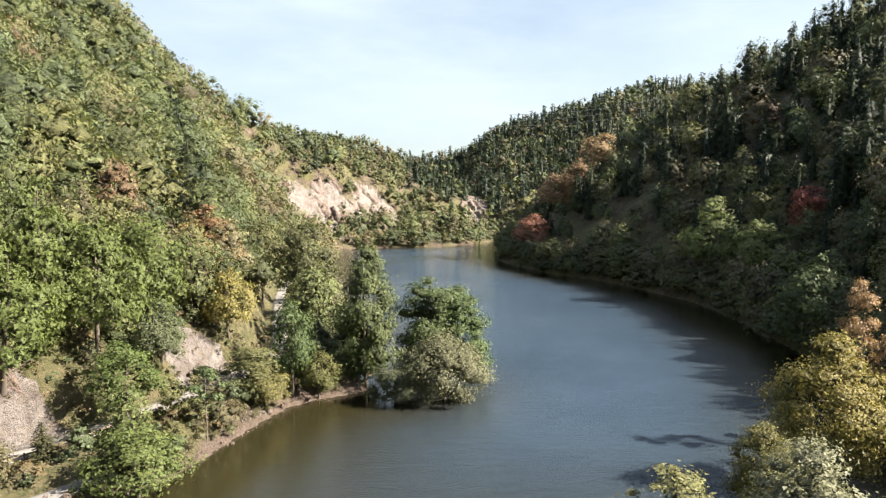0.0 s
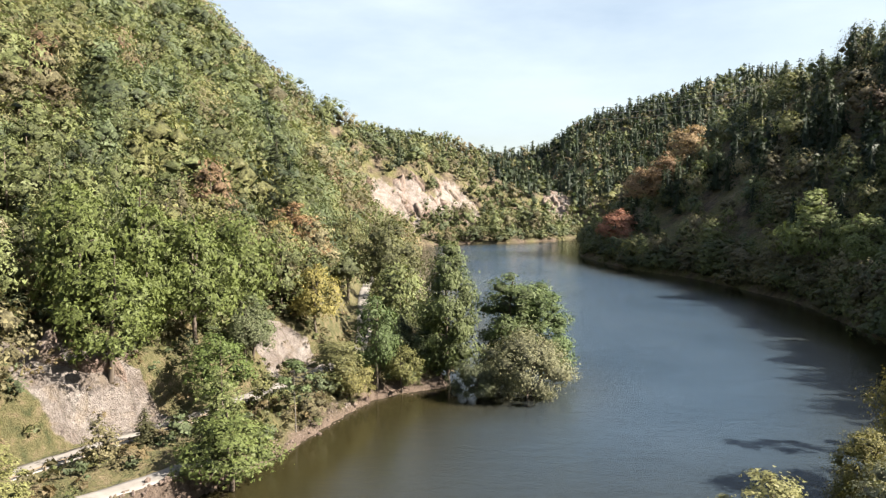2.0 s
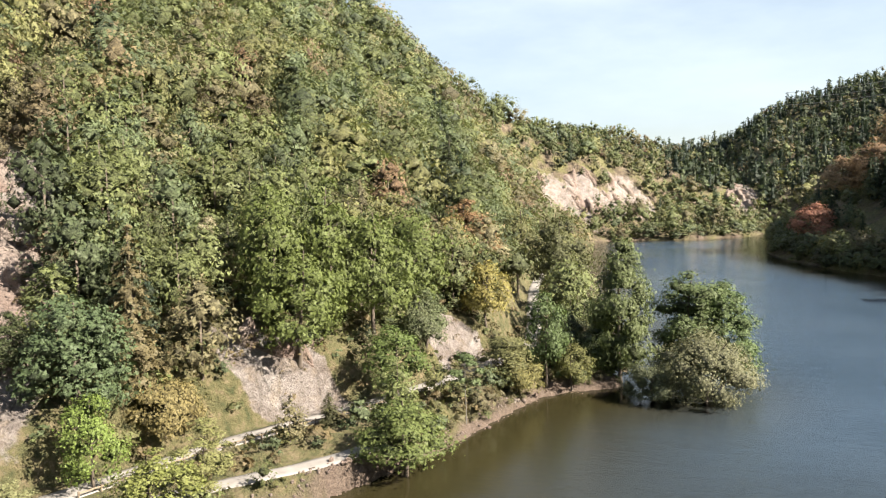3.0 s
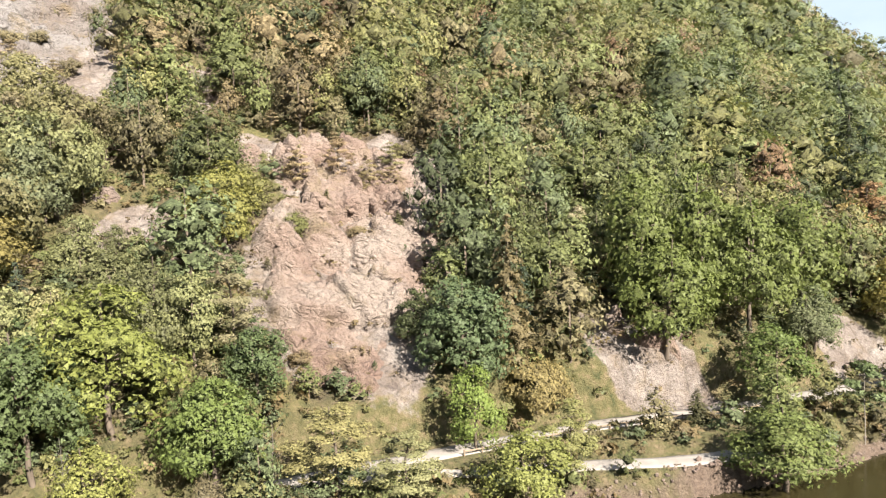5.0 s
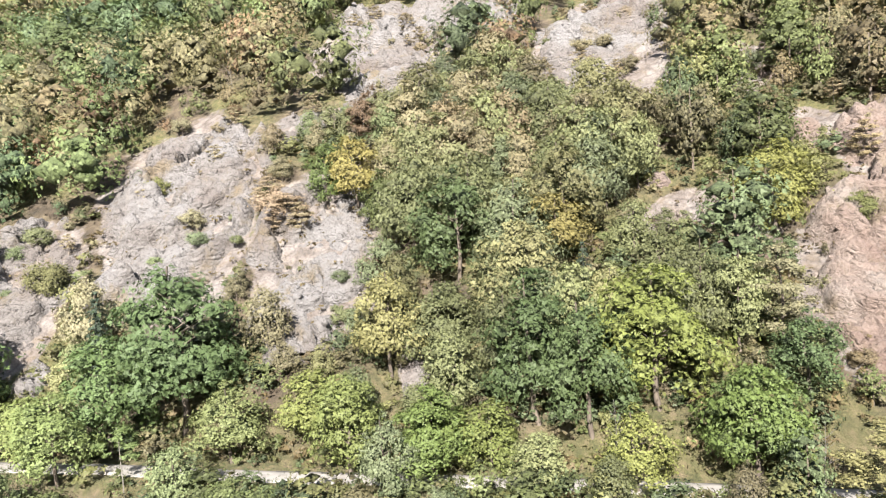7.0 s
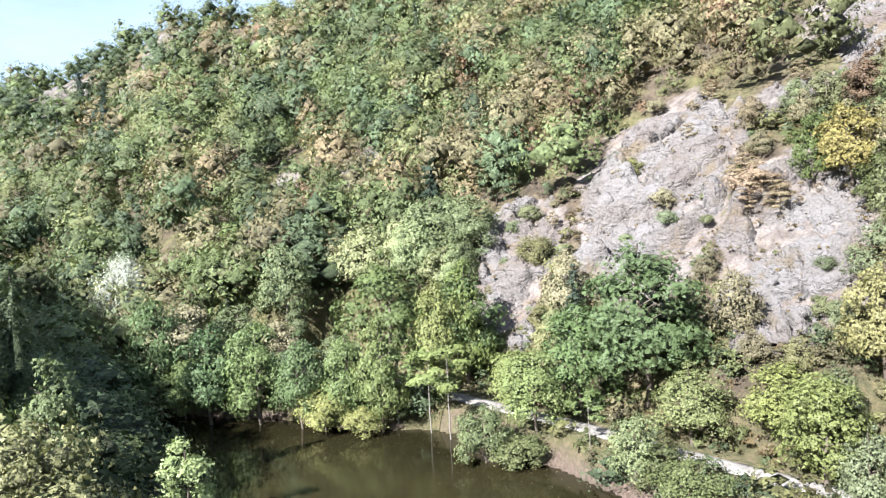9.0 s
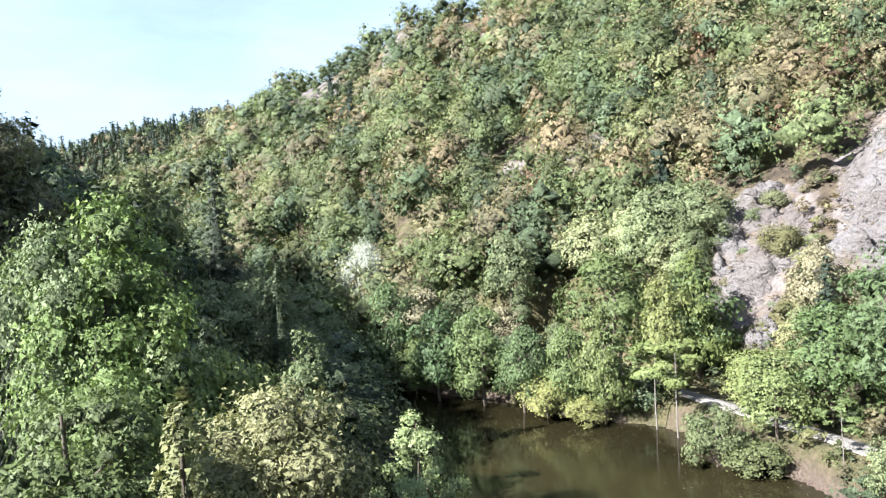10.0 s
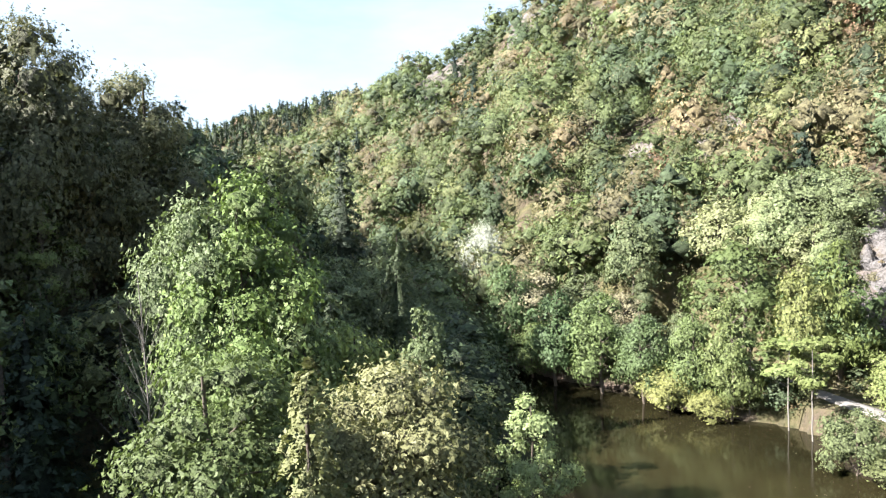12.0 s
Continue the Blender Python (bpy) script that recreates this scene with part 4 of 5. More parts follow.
plant("broad_2", -57.3, -106.8, 10.2, (0.14, 0.2, 0.05), "leafy green tree overhanging the calm water", 1.03, category="tree")
plant("broad_1", -67.7, -78.6, 15.2, (0.13, 0.19, 0.05), "leafy green tree overhanging the calm water", 0.66, category="tree")
plant("broad_4", -84.3, -68.8, 20.8, (0.14, 0.19, 0.035), "tall green tree before the cliff", 0.60, category="tree")
plant("broad_0", -78.6, -69.9, 17.6, (0.19, 0.22, 0.05), "tall yellow-green tree before the cliff", 0.60, category="tree")
plant("tall_0", -2.5, 116.7, 19.9, (0.105, 0.165, 0.05), "tall cone-shaped green tree standing in the water", 1.16, category="tree")
plant("tall_1", 2.8, 119.0, 18.6, (0.095, 0.165, 0.045), "tall narrow green tree standing in the water", 1.04, category="tree")
plant("willow_0", 0.2, 105.7, 11.6, (0.185, 0.205, 0.105), "olive-grey willow bush standing in the water", 0.91, category="willow")
plant("willow_1", -7.0, 103.9, 6.3, (0.15, 0.19, 0.095), "low grey-green willow bush in the water", 0.96, category="willow")
plant("tall_2", -12.3, 111.2, 25.8, (0.115, 0.165, 0.05), "tall alder on the tip of the bank", 0.74, category="tree")
plant("tall_0", -14.2, 114.8, 15.1, (0.14, 0.20, 0.04), "bright green alder on the tip of the bank", 1.10, category="tree")
plant("bush_0", -15.3, 113.3, 5.8, (0.12, 0.18, 0.05), "green bush at the water's edge", 1.05, category="bush")
plant("broad_0", -22.7, 103.2, 15.0, (0.085, 0.15, 0.04), "dark green tree on the bank", 0.65, category="tree")
plant("broad_3", -19.1, 105.5, 8.0, (0.17, 0.19, 0.05), "olive green tree on the bank", 0.93, category="tree")
plant("slim_1", -28.8, 83.4, 9.7, (0.12, 0.19, 0.07), "slender ivy-covered tree on the bank", 1.20, category="tree")
plant("broad_2", -27.6, 98.7, 6.8, (0.18, 0.20, 0.07), "olive green tree between lane and shore", 1.69, category="tree")
plant("bush_1", -25.4, 98.1, 6.4, (0.22, 0.22, 0.06), "yellow-green bush on the bank", 0.93, category="bush")
plant("broad_3", -40.2, 95.3, 9.0, (0.13, 0.17, 0.08), "grey-green tree above the lane", 1.06, category="tree")
plant("broad_1", -35.0, 112.6, 12.4, (0.28, 0.26, 0.05), "yellow-green tree on the slope", 0.95, category="tree")
plant("broad_4", -44.4, 131.4, 14.1, (0.28, 0.17, 0.075), "rusty brown tree on the slope", 1.33, category="tree")
plant("broad_0", -44.9, 121.0, 11.9, (0.30, 0.24, 0.07), "yellow-brown tree on the slope", 0.94, category="tree")
plant("needle_1", -58.6, 160.6, 19.5, (0.045, 0.065, 0.03), "dark spruce among broadleaf trees", 1.57, category="conifer")
plant("needle_0", -86.8, 285.0, 17.7, (0.05, 0.07, 0.03), "dark spruce among broadleaf trees", 1.87, category="conifer")
plant("broad_2", -32.5, 162.7, 22.8, (0.11, 0.13, 0.045), "dark olive tree leaning out from the slope", 0.87, category="tree")
plant("broad_3", -44.3, 169.6, 23.3, (0.15, 0.165, 0.05), "olive green tree on the slope", 0.80, category="tree")
plant("airy_0", -171.3, 400.9, 15.1, (0.05, 0.07, 0.035), "dark pine standing out on the crest", 0.97, category="tree")
plant("airy_0", -164.1, 404.0, 21.3, (0.05, 0.07, 0.035), "dark pine standing out on the crest", 0.62, category="tree")
plant("airy_0", -159.5, 405.8, 22.0, (0.05, 0.07, 0.035), "dark pine standing out on the crest", 0.74, category="tree")
plant("airy_0", -155.8, 407.2, 24.5, (0.05, 0.07, 0.035), "dark pine standing out on the crest", 0.60, category="tree")
plant("airy_0", -177.6, 398.2, 11.9, (0.05, 0.07, 0.035), "dark pine standing out on the crest", 1.11, category="tree")
# tints of the next six raised: sunlight on their crowns is painted in
plant("broad_0", 43.9, 342.2, 19.9, (0.36, 0.155, 0.10), "coppery red beech at the shaded shore", 1.27, category="tree")
plant("broad_1", 62.4, 382.9, 24.4, (0.36, 0.24, 0.13), "russet tree on the shaded slope", 1.17, category="tree")
plant("broad_2", 88.7, 389.9, 29.3, (0.38, 0.27, 0.13), "russet tree on the shaded slope", 1.11, category="tree")
plant("broad_3", 72.8, 373.0, 23.9, (0.34, 0.22, 0.12), "russet tree on the shaded slope", 1.11, category="tree")
plant("broad_4", 84.3, 214.8, 26.2, (0.19, 0.26, 0.075), "round green tree catching the sun on the shaded slope", 1.05, category="tree")
plant("broad_1", 87.8, 191.7, 18.1, (0.19, 0.26, 0.075), "round green tree catching the sun on the shaded slope", 1.13, category="tree")
plant("broad_2", 104.3, 198.0, 14.8, (0.34, 0.09, 0.06), "dark red tree on the shaded slope", 1.05, category="tree")
plant("broad_3", 71.9, 131.6, 19.6, (0.10, 0.16, 0.05), "green tree above the shaded shore", 0.96, category="tree")
plant("fine_0", 41.6, 73.0, 16.5, (0.30, 0.27, 0.045), "golden-green tree at the shaded shore", 0.98, category="tree")
plant("airy_1", 51.9, 85.5, 20.9, (0.42, 0.27, 0.13), "pale orange tree at the shaded shore", 0.60, category="tree")
plant("fine_1", 30.7, 65.1, 9.4, (0.20, 0.20, 0.04), "olive golden tree leaning over the water", 0.95, category="tree")
plant("fine_0", 25.0, 45.6, 14.4, (0.26, 0.29, 0.17), "silvery green tree at the near shore", 1.02, category="tree")
plant("airy_0", 16.0, 47.4, 12.2, (0.24, 0.26, 0.09), "light green tree top at the near shore", 1.53, category="tree")
plant("fine_1", -2.3, -41.9, 22.9, (0.105, 0.155, 0.038), "dense green broadleaf tree near the shore", 0.83, category="tree")
plant("fine_2", -13.0, -44.0, 20.8, (0.225, 0.235, 0.085), "pale yellowish tree in seed near the shore", 0.88, category="tree")
plant("spruce_0", -5.1, -30.6, 24.0, (0.19, 0.215, 0.07), "spruce with hanging yellow-green boughs", 0.9, category="spruce")
plant("airy_1", -24.2, -46.0, 15.8, (0.275, 0.362, 0.125), "light green sapling at the shore", 0.84, category="tree")
plant("fine_0", -5.3, -58.8, 30.1, (0.155, 0.245, 0.045), "tall bright green tree on the shaded bank", 0.66, category="tree")
plant("fine_2", -2.0, -61.0, 27.3, (0.150, 0.213, 0.075), "tall grey-green tree on the shaded bank", 0.60, category="tree")
plant("needle_1", -23.6, -102.3, 27.3, (0.05, 0.075, 0.04), "tall dark fir on the shaded bank", 0.85, category="conifer")
plant("spruce_0", -24.9, -80.2, 22.3, (0.075, 0.112, 0.044), "dark spruce on the shaded bank", 0.90, category="spruce")
plant("broad_3", -16.0, -118.9, 22.7, (0.175, 0.225, 0.075), "grey-green tree on the shaded bank", 0.82, category="tree")
plant("broad_0", -9.0, -56.3, 21.3, (0.200, 0.275, 0.088), "light green tree on the shaded bank", 0.60, category="tree")
plant("broad_2", -13.5, -57.4, 18.3, (0.237, 0.312, 0.062), "small bright green tree on the shaded bank", 0.60, category="tree")
plant("broad_4", -22.9, -66.1, 17.5, (0.125, 0.175, 0.062), "dark green tree on the shaded bank", 0.60, category="tree")
plant("fine_1", 4.2, -93.9, 30.4, (0.155, 0.165, 0.070), "tall dark tree with browning leaves on the shaded slope", 0.76, category="tree")
plant("fine_2", 13.5, -84.9, 35.6, (0.125, 0.135, 0.06), "very tall dark tree on the shaded slope", 0.68, category="tree")
plant("broad_1", 8.8, -89.6, 22.6, (0.22, 0.19, 0.07), "browning tree on the shaded slope", 0.62, category="tree")
plant("airy_0", 12.5, -81.0, 17.3, (0.188, 0.250, 0.062), "light green young tree catching the sun", 0.88, category="tree")
# tints of these two darkened: part of the deep shade is painted in
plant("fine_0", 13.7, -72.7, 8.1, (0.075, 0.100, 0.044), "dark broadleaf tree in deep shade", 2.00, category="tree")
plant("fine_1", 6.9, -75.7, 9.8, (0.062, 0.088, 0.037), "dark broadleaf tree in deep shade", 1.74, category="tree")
plant("bare_0", -4.3, -54.8, 21.3, (0.3,0.3,0.3), "leafless grey tree on the shaded bank", 0.60, category="dead tree")
plant("bare_1", 2.2, -52.0, 24.7, (0.3,0.3,0.3), "leafless grey tree on the shaded bank", 0.60, category="dead tree")
plant("bare_2", -12.8, -58.6, 16.5, (0.3,0.3,0.3), "leafless grey thicket on the shaded bank", 0.60, category="dead tree")

# dry shrubs, young pines and tufts rooted in the bare rock
for kind, x, y, height, tint, label, width, category in (
        ("airy_0", -96.5, 51.8, 6.5, (0.33, 0.27, 0.14), "thin dry olive-brown shrub on the rock", 1.5, "shrub"),
        ("airy_1", -95.1, 58.0, 7.0, (0.34, 0.26, 0.15), "thin dry tan shrub on the rock", 1.4, "shrub"),
        ("airy_0", -91.3, 61.3, 5.5, (0.30, 0.26, 0.13), "thin dry olive-brown shrub on the rock", 1.5, "shrub"),
        ("airy_1", -92.4, 66.6, 6.0, (0.24, 0.25, 0.10), "thin olive shrub on the rock", 1.4, "shrub"),
        ("needle_0", -90.2, 52.8, 3.8, (0.14, 0.15, 0.06), "small young pine rooted in the rock", 1.7, "conifer"),
        ("needle_1", -82.9, 60.2, 3.4, (0.14, 0.16, 0.06), "small young pine rooted in the rock", 1.9, "conifer"),
        ("bush_0", -76.8, 39.8, 1.9, (0.15, 0.16, 0.06), "small dark bush in a cleft of the rock", 1.1, "bush"),
        ("bush_1", -70.0, 36.6, 2.3, (0.22, 0.18, 0.10), "small dry bush at the foot of the rock", 1.1, "bush"),
        ("bush_0", -85.0, 54.5, 2.2, (0.26, 0.22, 0.12), "small dry bush on the rock", 1.2, "bush"),
        ("broad_5", -94.0, 42.0, 8.0, (0.19, 0.21, 0.06), "olive green tree on a rock ledge", 1.1, "tree"),
        ("broad_6", -87.5, 45.5, 5.0, (0.17, 0.20, 0.06), "low green tree on a rock ledge", 1.2, "tree"),
        ("airy_1", -105.3, -29.8, 6.5, (0.36, 0.27, 0.17), "dry straw-coloured shrub on the bare rock", 2.2, "shrub"),
        ("airy_0", -111.0, -34.0, 5.0, (0.36, 0.28, 0.17), "dry straw-coloured shrub on the bare rock", 2.2, "shrub")):
    plant(kind, x, y, height, tint, label, width, category=category)

# ---- the woods ----
BROAD_FAR = [[broad_crown(np.random.default_rng(100 * lod + k), n, s, 0.28 + 0.02 * (k % 5), 0.0, b, 0.13 * (k % 6), w + 0.03 * (k % 3), c, f, 0.8, 0.2, (0.40, 0.62, 0.70, 0.7)[lod]) for k in range(10)]
             for lod, (n, s, b, w, c, f) in enumerate(((900, 0.036, 20, 0.42, 8, 0.62), (480, 0.043, 8, 0.74, 8, 0.52), (180, 0.062, 5, 0.85, 8, 0.58), (34, 0.12, 3, 0.75, 8, 0.7)))]
NEEDLE_FAR = [[needle_crown(np.random.default_rng(900 + 100 * lod + k), n, s, 0.265, 0.04, w) for k in range(5)]
              for lod, (n, s, w) in enumerate(((800, 0.046, 18), (380, 0.062, 15), (130, 0.095, 11), (40, 0.16, 8)))]
STICK = tube([(0, 0, -0.05), (0, 0, 0.5), (0, 0, 0.9)], [0.014, 0.010, 0.003], 3)
STICK_TRIS = np.concatenate([STICK[0][STICK[1][:, [0, 1, 2]]], STICK[0][STICK[1][:, [0, 2, 3]]]])


def scatter(near, far, step, rng, clear=4.5):
    """Jittered places between two distances from the middle of the valley."""
    n = int(far / step) + 1
    x, y = np.meshgrid(np.arange(-n, n + 1) * step, np.arange(-n, n + 1) * step)
    x = x.ravel() + rng.uniform(-0.42, 0.42, x.size) * step
    y = y.ravel() + rng.uniform(-0.42, 0.42, y.size) * step
    r, b = np.hypot(x, y), np.degrees(np.arctan2(x, y))
    ok = (r >= near) & (r < far) & ((b < 38) | (b > 163) | (far <= 250))
    x, y = x[ok], y[ok]
    ok = ~on_water(x, y) & (to_line(x, y, SHORE, True)[0] > 1.2)
    ok &= (to_line(x, y, ROAD)[0] > clear) & (to_line(x, y, TRACK)[0] > clear - 0.5)
    return x[ok], y[ok]


def hidden(x, y):
    """Whether the ground between here and the middle of the valley stands well above the line of sight."""
    z = land(x, y, False) + 16
    out = np.zeros(len(x), bool)
    for f in np.linspace(0.35, 0.98, 26):
        out |= land(x * f, y * f, False) > EYE[2] + (z - EYE[2]) * f + 5
    return out


class Woods:
    """Many trees in one mesh, each with its own colour."""

    def __init__(self):
        self.tris, self.lie, self.tints, self.corners, self.ways, self.skins, self.wood, self.n = [], [], [], [], [], [], [], 0

    def add(self, crown, x, y, z, height, width, spin, tint, stick):
        c, s = math.cos(spin), math.sin(spin)
        turn = np.array([[c, -s, 0], [s, c, 0], [0, 0, 1]]).T
        size = np.array((width, width, height))
        leaves, lie, (corners, ways, skin) = crown
        self.tris.append(((leaves * size) @ turn + (x, y, z)).astype(np.float32))
        self.lie.append((lie @ turn).astype(np.float32))
        self.corners.append(((corners * size) @ turn + (x, y, z)).astype(np.float32))
        self.ways.append((ways @ turn).astype(np.float32))
        self.skins.append(skin + self.n)
        self.n += len(corners)
        self.tints.append((tint, len(leaves), len(skin)))
        if stick:
            self.wood.append((STICK_TRIS * height + (x, y, z)).astype(np.float32))

    def finish(self, name, label):
        wood = np.concatenate([np.zeros((0, 3, 3), np.float32)] + self.wood)
        inside = (np.concatenate(self.corners), np.concatenate(self.ways), np.concatenate(self.skins))
        me = leaf_mesh(name, (np.concatenate(self.tris), np.concatenate(self.lie), inside), LEAF_FOREST, FOREST_MASS_SHADED, wood)
        tints = np.array([(*(0.62 * c for c in t), 1.0) for t, _, _ in self.tints], np.float32)
        colours = [np.repeat(tints, [n for _, n, _ in self.tints], 0), np.repeat(tints, [n for _, _, n in self.tints], 0), np.ones((len(wood), 4), np.float32)]
        a = me.attributes.new("tint", "FLOAT_COLOR", "FACE")
        a.data.foreach_set("color", np.concatenate(colours).ravel())
        tagged(new(name, me), label, "forest", kind="stuff")


SINGLE = []
TAKEN = np.array(CROWNS)
sunny_wood, shaded_wood, far_wood = Woods(), Woods(), Woods()
for near, far, step, lod in ((52, 135, 4.9, 0), (135, 250, 6.3, 1), (250, 560, 8.6, 2), (560, 1050, 8.6, 3)):
    rng = np.random.default_rng(int(near))
    px, py = scatter(near, far, step, rng)
    pz, rocky = land(px, py), rockiness(px, py)
    dark = hidden(px, py)
    bear = np.degrees(np.arctan2(px, py))
    east = ((bear > 2.2) & (bear < 165) & (np.hypot(px, py) < 560)) | (bear > 160) | ((bear < -168) & (np.hypot(px, py) < 140))
    pines = fbm(px + 500, py, 60, 2)
    shore_gap = to_line(px, py, SHORE, True)[0]
    for k in range(len(px)):
        x, y, z, r = px[k], py[k], pz[k], math.hypot(px[k], py[k])
        if dark[k] and rng.random() < (0.7 if lod < 3 else 0.93):
            continue
        if (np.hypot(TAKEN[:, 0] - x, TAKEN[:, 1] - y) < TAKEN[:, 2] * 0.75 + 1.2).any():
            continue
        if rocky[k] > 0.4 and rng.random() < 0.55:
            continue
        if east[k]:
            if r < 60 or (38 < bear[k] < 100 and rng.random() < 0.5) or (r < 105 and 10 < bear[k] < 40):
                continue
            if bear[k] < 40 and r < 560 and rng.random() < 0.15:
                continue
            needle = rng.random() < 0.55 and shore_gap[k] > 14
        else:
            if shore_gap[k] < 13 and r < 250 and rng.random() < (0.65 if 38 < y < 100 and r < 150 else 0.2):
                continue
            ridge = r > 600 and (bear[k] > -3 or bear[k] < -158)
            needle = rng.random() < ((0.72 if bear[k] > -3 else 0.7) if ridge else (0.015 + 0.2 * (pines[k] > 0.8)) * (rocky[k] < 0.05))
        height = rng.uniform(7.5, 16.0) * (1.0 if rocky[k] < 0.22 else 0.34)
        height *= {True: 1.15, False: 1.0}[bool(needle)] * ((1.3 if bear[k] < 40 and r < 560 else 1.15) if east[k] else (1.0, 1.25, 1.35, 1.25)[lod])
        if not east[k] and shore_gap[k] < 13 and r < 130:
            height *= 0.66
        # unseen trees, heightened so their shadows fall on the southern bank
        if 98 < bear[k] < 158 and r < 190 and y < -68:
            height = 6 + height
        if east[k] and shore_gap[k] < 32 and bear[k] < 40:
            height *= 0.75
        # coarse woods out of view, added to cast shade
        unseen = 38 < bear[k] < 163
        level = 3 if unseen and bear[k] < 145 else max((min(lod + 1, 3) if dark[k] else lod) - bool(east[k] and bear[k] < 40 and r < 560), 0)
        ahead = 1 + np.array((0.4, 0.8, 1.2)) * height / r
        if not east[k] and r < 260 and rockiness(x * ahead, y * ahead).max() > 0.5 and rng.random() < (0.95 if y > 25 else 0.7):
            height *= 0.42
        tint = NEEDLES[rng.integers(3)] if needle else crown_tint(x, y, rng)
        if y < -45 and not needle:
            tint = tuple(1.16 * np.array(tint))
        # sun caught by broadleaf crowns on the shaded slope, put into their tint
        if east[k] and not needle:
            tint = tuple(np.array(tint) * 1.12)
        if lod == 0 and not east[k] and len(SINGLE) < 230 and not dark[k]:
            SINGLE.append((needle, x, y, height, tint, rocky[k]))
            continue
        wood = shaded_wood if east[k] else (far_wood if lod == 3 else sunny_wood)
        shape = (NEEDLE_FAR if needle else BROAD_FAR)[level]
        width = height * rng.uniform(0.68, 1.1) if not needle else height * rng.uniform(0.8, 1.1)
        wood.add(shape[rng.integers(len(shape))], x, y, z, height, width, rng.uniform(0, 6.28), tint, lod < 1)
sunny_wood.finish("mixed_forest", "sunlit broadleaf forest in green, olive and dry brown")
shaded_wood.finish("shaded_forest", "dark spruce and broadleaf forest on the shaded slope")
far_wood.finish("distant_forest", "bluish green forest on the far ridges")

rng = np.random.default_rng(5)
for needle, x, y, height, tint, rocky in SINGLE:
    if needle:
        plant("needle_%d" % rng.integers(2), x, y, height, tint, "dark green conifer on the rocky hillside", group="conifers on the sunny slope", category="conifer")
    elif rocky > 0.3:
        plant("bush_%d" % rng.integers(2), x, y, height * 0.6, tint, "small bush growing out of the bare rock", group="bushes on the rock", category="bush")
    else:
        brown = tint[0] > tint[1]
        plant("broad_%d" % rng.integers(8), x, y, height, tint,
              "drying brown broadleaf tree on the rocky slope" if brown else "leafy green broadleaf tree on the steep slope",
              width=rng.uniform(0.75, 1.1), group="trees on the sunny slope")

# ---- bushes hanging over the water, scrub and broken rock ----
def along_shore(line, step, inland, rng):
    """Jittered places beside a stretch of shore, on the land."""
    c = spline(line, step)
    c = c + rng.normal(size=c.shape) * step * 0.25
    way = np.gradient(c, axis=0)
    side = np.stack([-way[:, 1], way[:, 0]], -1) / (np.linalg.norm(way, axis=1)[:, None] + 1e-9)
    return c + side * rng.uniform(*inland, len(c))[:, None]


fringe = Woods()
rng = np.random.default_rng(21)
STRETCHES = [(SUNNY_SHORE[:9], 2.6, (0.5, 3.5), (3.0, 8.0)), (SUNNY_SHORE[7:14], 1.5, (0.3, 9.0), (1.4, 5.0)), (SUNNY_SHORE[13:21], 1.7, (0.1, 3.0), (0.5, 2.0)),
             (SUNNY_SHORE[20:], 4.5, (0.5, 4.0), (4.0, 9.0)), (FAR_SHORE, 4.5, (0.5, 5.0), (6.0, 12.0)), (SHADED_SHORE, 2.8, (-0.6, 3.5), (3.5, 9.0)),
             (SHADED_SHORE, 3.2, (2.5, 7.0), (6.0, 12.0))]
for line, step, inland, tall in STRETCHES:
    for x, y in along_shore(line, step, inland, rng):
        if math.hypot(x, y) < 62 and (y < 40 and x > -30):
            continue
        h = rng.uniform(*tall)
        if float(to_line(x, y, ROAD)[0]) < 2.6 or float(to_line(x, y, TRACK)[0]) < 2.6:
            continue
        lod = 1 if math.hypot(x, y) < 150 else 2
        shape = BROAD_FAR[lod][rng.integers(7)]
        tint = np.array(crown_tint(x, y, rng)) * 0.9
        if tint[0] > tint[1] * 1.12:
            tint = np.array(GREENS[2]) * rng.uniform(0.65, 0.95)
        fringe.add(shape, x, y, max(float(land(x, y)), 0) - 0.15 * h, h * 1.15, h * rng.uniform(1.1, 1.7), rng.uniform(0, 6.28), tint, False)
fringe.finish("shore_thicket", "leafy bushes hanging over the edge of the lake")

scrub = Woods()
rng = np.random.default_rng(33)
TUFT = [broad_crown(np.random.default_rng(60 + k), 34, 0.28, 0.5, 0.0, 3, 0.0, 0.5, 0) for k in range(6)]
sx, sy = scatter(48, 135, 1.7, rng, 2.7)
sr, sb = np.hypot(sx, sy), np.degrees(np.arctan2(sx, sy))
pick = (sb < -5) & (sb > -160) & (rng.random(len(sx)) < 0.85) & ((rockiness(sx, sy) < 0.4) | (rng.random(len(sx)) < 0.45))
sx, sy = sx[pick], sy[pick]
sz, s_rock = land(sx, sy), rockiness(sx, sy)
